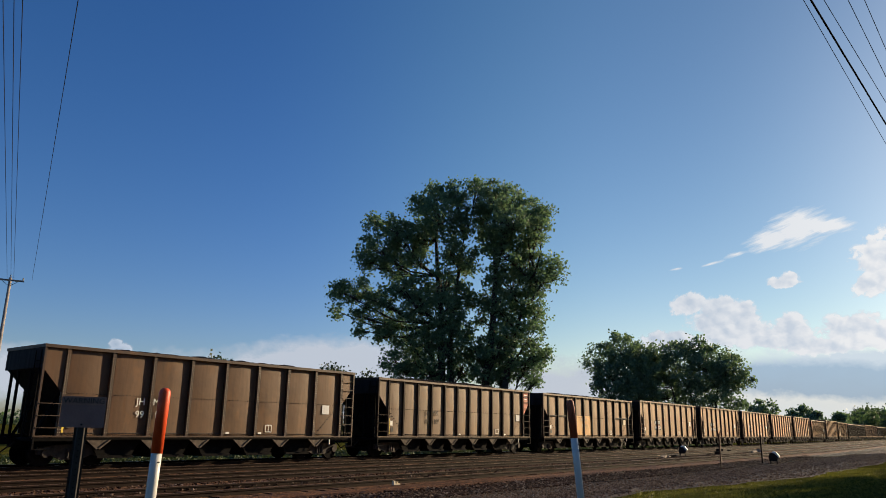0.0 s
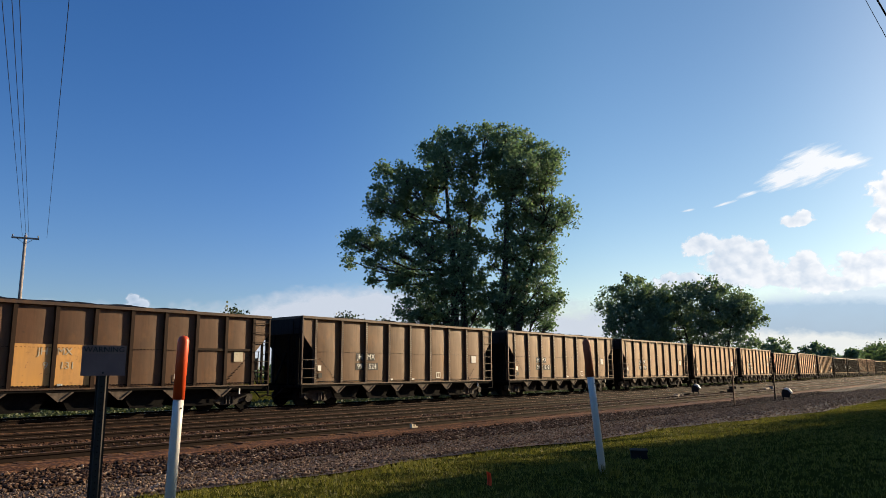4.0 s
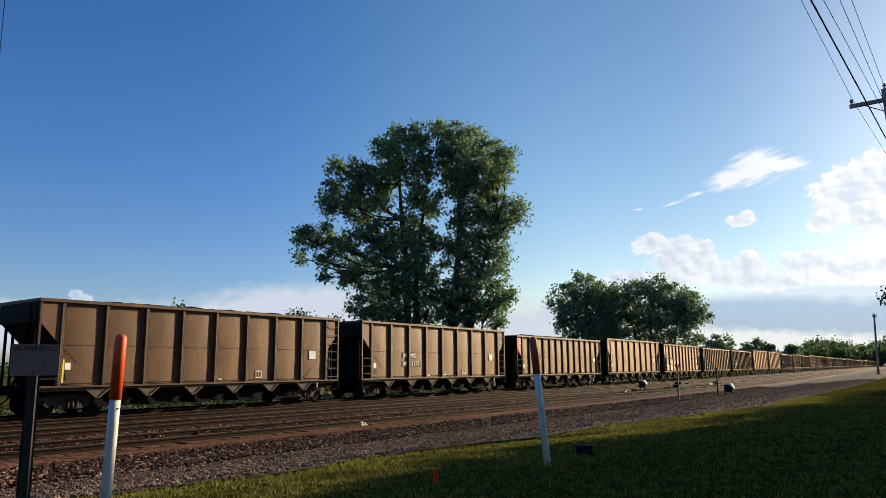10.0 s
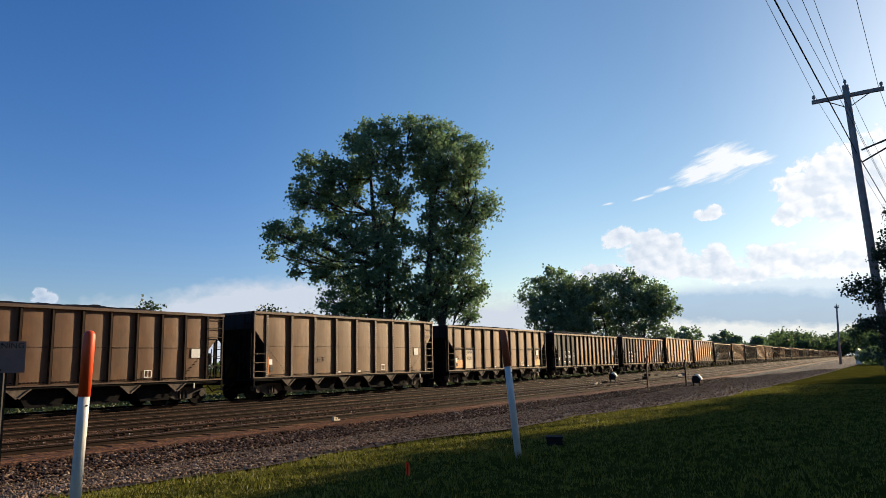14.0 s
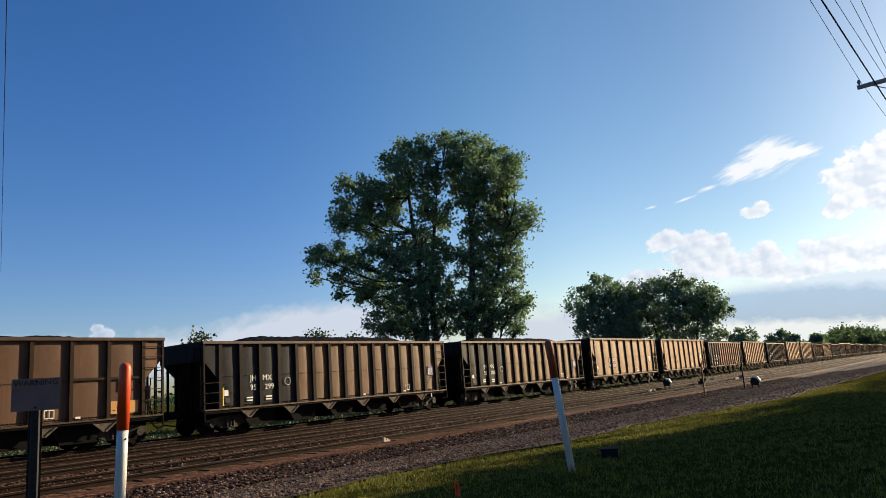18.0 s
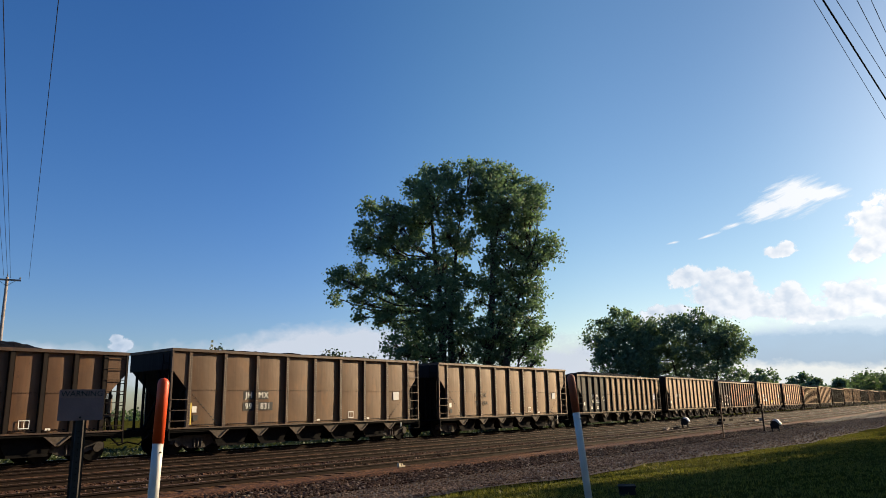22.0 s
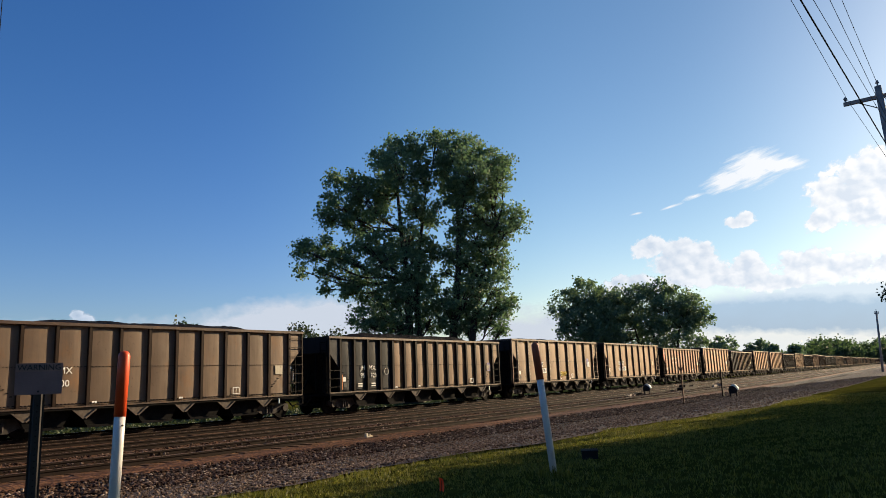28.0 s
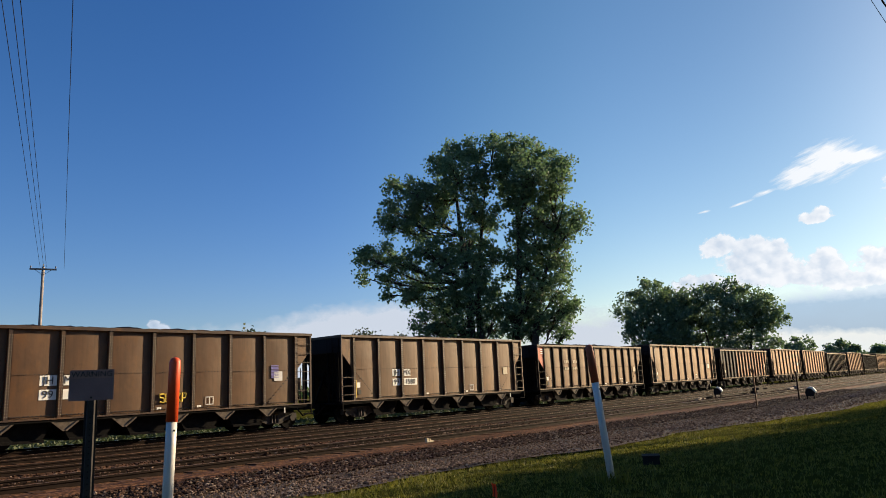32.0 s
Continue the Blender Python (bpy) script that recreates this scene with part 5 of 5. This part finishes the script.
def light_bracket():
    arm = tagged(new("street_light_bracket"), "two-rod steel street light bracket fixed to the pole", "street light")
    arm.location = (30.0, 1.7, 8.9)
    for a, b, r in (((0, 0, 0.1), (0.3, -3.0, 1.05), 0.035), ((0, 0, -0.35), (0.2, -2.2, 0.78), 0.03), ((0.13, -0.9, 0.38), (0.13, -0.95, 0.12), 0.02)):
        sh = Shell()
        sh.tube([a, b], [r, r], 8)
        part("rod", sh, GALV, arm)
    sh = Shell()
    sh.tube([(0.3, -2.9, 1.05), (0.35, -3.3, 1.1), (0.38, -3.7, 1.06)], [0.06, 0.14, 0.09], 10)
    part("lamp_head", sh, CABINET, arm)


light_bracket()

# ---- things beside the tracks ----


def marker_post(base, top, cap, paint, label):
    """A round plastic marker post with an orange cap; it leans from base to top."""
    post = tagged(new("marker_post"), label, "marker post", "orange-capped marker posts")
    post.location = base
    h = Vector(top) - Vector(base)
    cut = 1 - cap / h.length
    sh = Shell()
    sh.tube([h * -0.15, h * 0.5, h * cut], [0.046] * 3, 20)
    part("tube", sh, POST_WHITE, post, "white plastic tube", True)
    sh = Shell()
    d = h.normalized()
    sh.tube([h * cut, h - d * 0.05, h - d * 0.025, h - d * 0.008, h], [0.050, 0.050, 0.044, 0.030, 0.008], 20)
    part("cap", sh, paint, post, "glossy orange domed sleeve", True)
    for z in (cut * 0.93,):
        sh = Shell()
        sh.disc(h.x * z + 0.0, h.y * z - 0.05, h.z * z, 0.008, "y", 0.02, 8)
        part("bolt", sh, GALV, post)
    return post


marker_post((3.30, 6.05, 0.22), (3.38, 6.10, 1.84), 0.57, POST_ORANGE, "white marker post with an orange cap in front of the tracks")
marker_post((8.46, 4.69, 0.23), (8.37, 4.81, 1.92), 0.49, POST_SHADED, "leaning white marker post on the grass, orange cap coloured as shaded")


def warning_sign():
    """A small warning plate on a punched steel post, its face away from the light."""
    sign = tagged(new("warning_sign"), "dark weathered warning plate on a punched steel post", "sign")
    p = bearing(66.35, 6.3, 0.22)
    sign.location = p
    sign.rotation_euler = (0, 0, radians(65.95 - 90))
    sh = Shell()
    sh.prism([(-0.046, 0.022), (-0.032, 0.022), (-0.022, -0.012), (0.022, -0.012), (0.032, 0.022), (0.046, 0.022), (0.046, 0.028), (0.028, 0.028), (0.018, -0.004), (-0.018, -0.004), (-0.028, 0.028), (-0.046, 0.028)], "z", -0.3, 1.27)
    part("post", sh, GALV, sign, "galvanised channel post")
    sh = Shell()
    for i in range(26):
        sh.disc(0, -0.014, 0.06 + i * 0.045, 0.006, "y", 0.004, 6)
    tagged(part("punching", sh, BLACK, sign), kind="stuff")
    sh = Shell()
    sh.box(-0.157, 0.157, -0.02, -0.014, 1.268, 1.438)
    part("plate", sh, SIGN_BACK, sign)
    sh = Shell()
    sh.box(-0.157, 0.157, -0.0205, -0.014, 1.438, 1.502)
    part("heading_band", sh, SIGN_BAND, sign, "paler heading band")
    share("heading", letters("WARNING", 0.060, STENCIL_DARK, 0.001), sign, Matrix.Translation((0.0, -0.0225, 1.45)))
    for x, z in ((0.0, 1.48), (0.0, 1.29)):
        sh = Shell()
        sh.disc(x, -0.024, z, 0.008, "y", 0.006, 8)
        part("bolt", sh, GALV, sign)


warning_sign()


def utility_box():
    box = tagged(new("ground_box"), "low black plastic box on the shaded grass", "box")
    box.location = (10.55, 5.2, land(6.2, 20.6) - 0.01)
    box.rotation_euler = (0, 0, 0.5)
    sh = Shell()
    sh.prism([(-0.17, 0), (0.17, 0), (0.155, 0.11), (-0.155, 0.11)], "y", -0.12, 0.12)
    part("body", sh, BLACK, box)
    sh = Shell()
    sh.box(-0.165, 0.165, -0.13, 0.13, 0.11, 0.135)
    part("lid", sh, BLACK, box)


def pin_flag():
    flag = tagged(new("marking_flag"), "small bright orange marking flag on a wire in the grass", "flag")
    flag.location = (6.86, 5.30, land(2.6, 20.4) - 0.02)
    sh = Shell()
    sh.tube([(0, 0, 0), (0.01, 0, 0.2)], [0.003, 0.003], 5)
    part("stake", sh, GALV, flag)
    sh = Shell()
    sh.grid(5, 4, lambda u, w: (-0.025 + 0.05 * u + 0.01 * math.sin(4 * w), 0.02 * math.sin(5 * u), 0.06 + 0.15 * w - 0.03 * u))
    part("cloth", sh, FLAG, flag, "orange plastic flag")


def dwarf_signal(s, lat, k, label):
    """A hooded low trackside unit with a white top on short legs."""
    unit = tagged(new("dwarf_signal"), label, "trackside signal", "low trackside units")
    unit.matrix_basis = track_pose(s, lat, land(s, lat)) @ pose(0, 0, -0.13 * k, 0, 0, -82)
    for x in (-0.2, 0.2):
        for y in (-0.12, 0.12):
            sh = Shell()
            sh.box(x * k - 0.025, x * k + 0.025, y * k - 0.025, y * k + 0.025, 0, 0.42 * k)
            part("leg", sh, BLACK, unit)
    sh = Shell()
    sh.prism([(-0.26 * k, 0.36 * k), (0.22 * k, 0.36 * k), (0.28 * k, 0.60 * k), (0.05 * k, 0.88 * k), (-0.22 * k, 0.84 * k), (-0.30 * k, 0.60 * k)], "y", -0.16 * k, 0.16 * k)
    part("housing", sh, BLACK, unit, "black housing")
    sh = Shell()
    sh.prism([(-0.14 * k, 0.89 * k), (0.02 * k, 0.98 * k), (0.2 * k, 0.92 * k), (0.38 * k, 0.66 * k), (0.32 * k, 0.58 * k), (0.08 * k, 0.84 * k)], "y", -0.17 * k, 0.15 * k)
    part("hood", sh, WHITE_METAL, unit, "white sloping hood")


def stake(s, lat, h, w, material, label):
    st = tagged(new("trackside_post"), label, "post", "trackside posts")
    st.matrix_basis = track_pose(s, lat, land(s, lat) - 0.05)
    sh = Shell()
    sh.box(-w / 2, w / 2, -w / 3, w / 3, 0, h)
    part("shaft", sh, material, st)


def fork_post(s, lat):
    """A thin post with two short arms that spread upwards."""
    st = tagged(new("trackside_post"), "thin dark post with two spread arms in the ballast", "post", "trackside posts")
    st.matrix_basis = track_pose(s, lat, land(s, lat) - 0.05)
    sh = Shell()
    sh.box(-0.045, 0.045, -0.03, 0.03, 0, 1.75)
    part("shaft", sh, TIE_WOOD, st)
    for sgn in (-1, 1):
        sh = Shell()
        sh.tube([(sgn * 0.01, 0, 1.68), (sgn * 0.30, 0, 1.98)], [0.035, 0.035], 6)
        part("arm", sh, TIE_WOOD, st)


utility_box()
pin_flag()
dwarf_signal(44.6, 7.05, 0.85, "low black trackside unit with a white hood between the tracks")
dwarf_signal(42.6, 13.3, 0.92, "black trackside unit with a white hood on legs beside the ballast")
fork_post(33.8, 12.95)
stake(42.2, 12.75, 1.75, 0.12, RAIL_STEEL, "rusty steel trackside post")
stake(-3.0, -8.0, 0.6, 0.06, WHITE_METAL, "small white stake beyond the train")


def scrap(name, s, lat, boxes, material, label):
    ob = tagged(new(name), label, "track scrap", "scrap between the tracks")
    ob.matrix_basis = track_pose(s, lat, -0.085)
    for b in boxes:
        sh = Shell()
        sh.box(*b)
        part("piece", sh, material, ob)


scrap("rail_scrap", 11.5, 10.95, ((-0.09, -0.03, -0.04, 0.04, -0.03, 0.09), (0.04, 0.08, -0.04, 0.04, -0.03, 0.06), (-0.1, 0.16, -0.05, 0.0, -0.03, 0.01)), PALE, "pale broken bracket lying on a tie end")
scrap("rail_scrap", 41.0, 7.2, ((-0.6, -0.1, -0.1, 0.1, -0.04, 0.05), (0.0, 0.3, 0.0, 0.2, -0.04, 0.1), (0.4, 0.7, -0.1, 0.05, -0.04, 0.06)), SCRAP, "pale concrete scraps between the tracks")
scrap("rail_scrap", 52.0, 7.4, ((-1.2, 1.4, -0.3, 0.2, 0, 0.22), (-0.4, 0.6, -0.2, 0.3, 0.2, 0.4), (1.6, 2.6, -0.2, 0.2, 0, 0.3)), RAIL_STEEL, "rusty heap of track parts between the tracks")
scrap("rail_scrap", 62.0, 7.2, ((-1.4, -0.3, -0.2, 0.0, -0.04, 0.08), (-0.1, 1.0, 0.0, 0.2, -0.04, 0.1), (1.1, 1.4, -0.2, 0.2, -0.04, 0.22)), SCRAP, "pale switch parts between the tracks")


def equipment_cabinet():
    cab = tagged(new("equipment_cabinet"), "pale grey trackside equipment cabinet beside the gravel", "cabinet")
    cab.location = bearing(4.85, 112, 0.0)
    sh = Shell()
    sh.box(-0.35, 0.35, -0.38, 0.38, 0, 1.75)
    part("body", sh, CABINET, cab)
    sh = Shell()
    sh.prism([(-0.42, 1.75), (0.42, 1.75), (0.0, 2.3)], "x", -0.4, 0.4)
    part("roof", sh, CABINET, cab)
    sh = Shell()
    sh.box(-0.38, -0.35, -0.3, 0.3, 0.15, 1.6)
    part("door", sh, WHITE_METAL, cab)


equipment_cabinet()

# ---- loose stone, grass and weeds ----
ICO = [(0, 0, 1), (0.89, 0, 0.45), (0.28, 0.85, 0.45), (-0.72, 0.53, 0.45), (-0.72, -0.53, 0.45), (0.28, -0.85, 0.45), (0.5, 0.3, -0.6), (-0.4, 0.5, -0.6), (-0.2, -0.6, -0.6)]
ICO_F = [(0, 1, 2), (0, 2, 3), (0, 3, 4), (0, 4, 5), (0, 5, 1), (1, 6, 2), (2, 7, 3), (2, 6, 7), (3, 7, 8), (3, 8, 4), (4, 8, 5), (5, 8, 6), (5, 6, 1)]


def scatter_stones(name, count, s0, s1, l0, l1, r0, r1, seed, material, label):
    rnd = np.random.RandomState(seed)
    base = np.array(ICO)
    ss, ls = s0 + (s1 - s0) * rnd.rand(count) ** 1.3, l0 + (l1 - l0) * rnd.rand(count)
    verts, faces = [], []
    fb = np.array(ICO_F)
    ls = np.where(ls > [grass_edge(v) - 0.05 for v in ss], 13.0 + (ls - 13.0) * 0.6, ls)
    for i in range(count):
        p = on_track(ss[i], ls[i], land(ss[i], ls[i]) + 0.03)
        sc = rnd.uniform(r0, r1) * rnd.uniform(0.7, 1.3, 3)
        sc[2] *= 0.75
        a = rnd.rand() * 6.28
        c, d = math.cos(a), math.sin(a)
        v = base * sc * rnd.uniform(0.8, 1.2, base.shape)
        verts.append(np.stack([v[:, 0] * c - v[:, 1] * d + p.x, v[:, 0] * d + v[:, 1] * c + p.y, v[:, 2] + p.z + sc[2] * 0.3], 1))
        faces.append(fb + 9 * i)
    sh = Shell()
    sh.v, sh.f = np.concatenate(verts).tolist(), np.concatenate(faces).tolist()
    return tagged(part(name, sh, material), label, "stones", kind="stuff")


scatter_stones("ballast_stones", 26000, -4, 60, 11.65, 13.1, 0.022, 0.055, 3, STONE_BITS, "coarse loose ballast stones beside the near track")
scatter_stones("ballast_stones", 5000, -6, 60, 7.3, 9.3, 0.02, 0.042, 5, STONE_BITS, "loose ballast stones between the tracks")
scatter_stones("gravel_stones", 34000, -3, 75, 12.9, 19.6, 0.014, 0.034, 6, GRAVEL_BITS, "loose gravel on the service road")


def scatter_grass():
    rnd = random.Random(8)
    sh = Shell()
    tuft = 0
    while tuft < 32000:
        s = -3 + 34 * rnd.random() ** 1.6
        l = 16.9 + (25.2 - 16.9) * rnd.random() ** 1.2
        edge = grass_edge(s)
        if l < edge - 0.2 + rnd.random() * 0.3:
            continue
        tuft += 1
        p = on_track(s, l, land(s, l) - 0.015)
        tall = rnd.uniform(0.02, 0.055) * (1.4 if noise.noise(Vector((s * 0.8, l * 0.8, 0))) > 0.15 else 1)
        for k in range(3):
            a = rnd.uniform(0, 6.28)
            q = p + Vector((rnd.uniform(-0.04, 0.04), rnd.uniform(-0.04, 0.04), 0))
            w = Vector((math.cos(a), math.sin(a), 0)) * rnd.uniform(0.005, 0.010)
            lean = Vector((rnd.uniform(-0.6, 0.6), rnd.uniform(-0.6, 0.6), 1)) * tall
            n = len(sh.v)
            sh.v += [tuple(q - w), tuple(q + w), tuple(q + lean)]
            sh.f.append((n, n + 1, n + 2))
    for i in range(260):
        a, r = rnd.uniform(0, 6.28), rnd.uniform(0.05, 0.24)
        q = Vector((8.46 + r * math.cos(a), 4.69 + r * math.sin(a), 0.2))
        w = Vector((math.cos(a * 3), math.sin(a * 3), 0)) * 0.007
        n = len(sh.v)
        sh.v += [tuple(q - w), tuple(q + w), tuple(q + Vector((rnd.uniform(-0.05, 0.05), rnd.uniform(-0.05, 0.05), rnd.uniform(0.08, 0.17))))]
        sh.f.append((n, n + 1, n + 2))
    tagged(part("grass", sh, BLADE), "short mown lawn grass with straw-coloured tips", "grass", kind="stuff")


def scatter_weeds():
    rnd = random.Random(12)
    sh = Shell()
    for i in range(3600):
        s = -20 + 130 * rnd.random() ** 1.4
        l = rnd.uniform(-17, -7.0)
        p = on_track(s, l, land(s, l))
        h = rnd.uniform(0.12, 0.36)
        leaf_cloud(sh, [p + Vector((rnd.gauss(0, 0.28), rnd.gauss(0, 0.28), rnd.uniform(0.02, h))) for _ in range(22)], 0.16, rnd)
    tagged(part("weeds", sh, WEED), "knee-high green weeds beyond the train", "weeds", kind="stuff")


scatter_grass()
scatter_weeds()
motions()
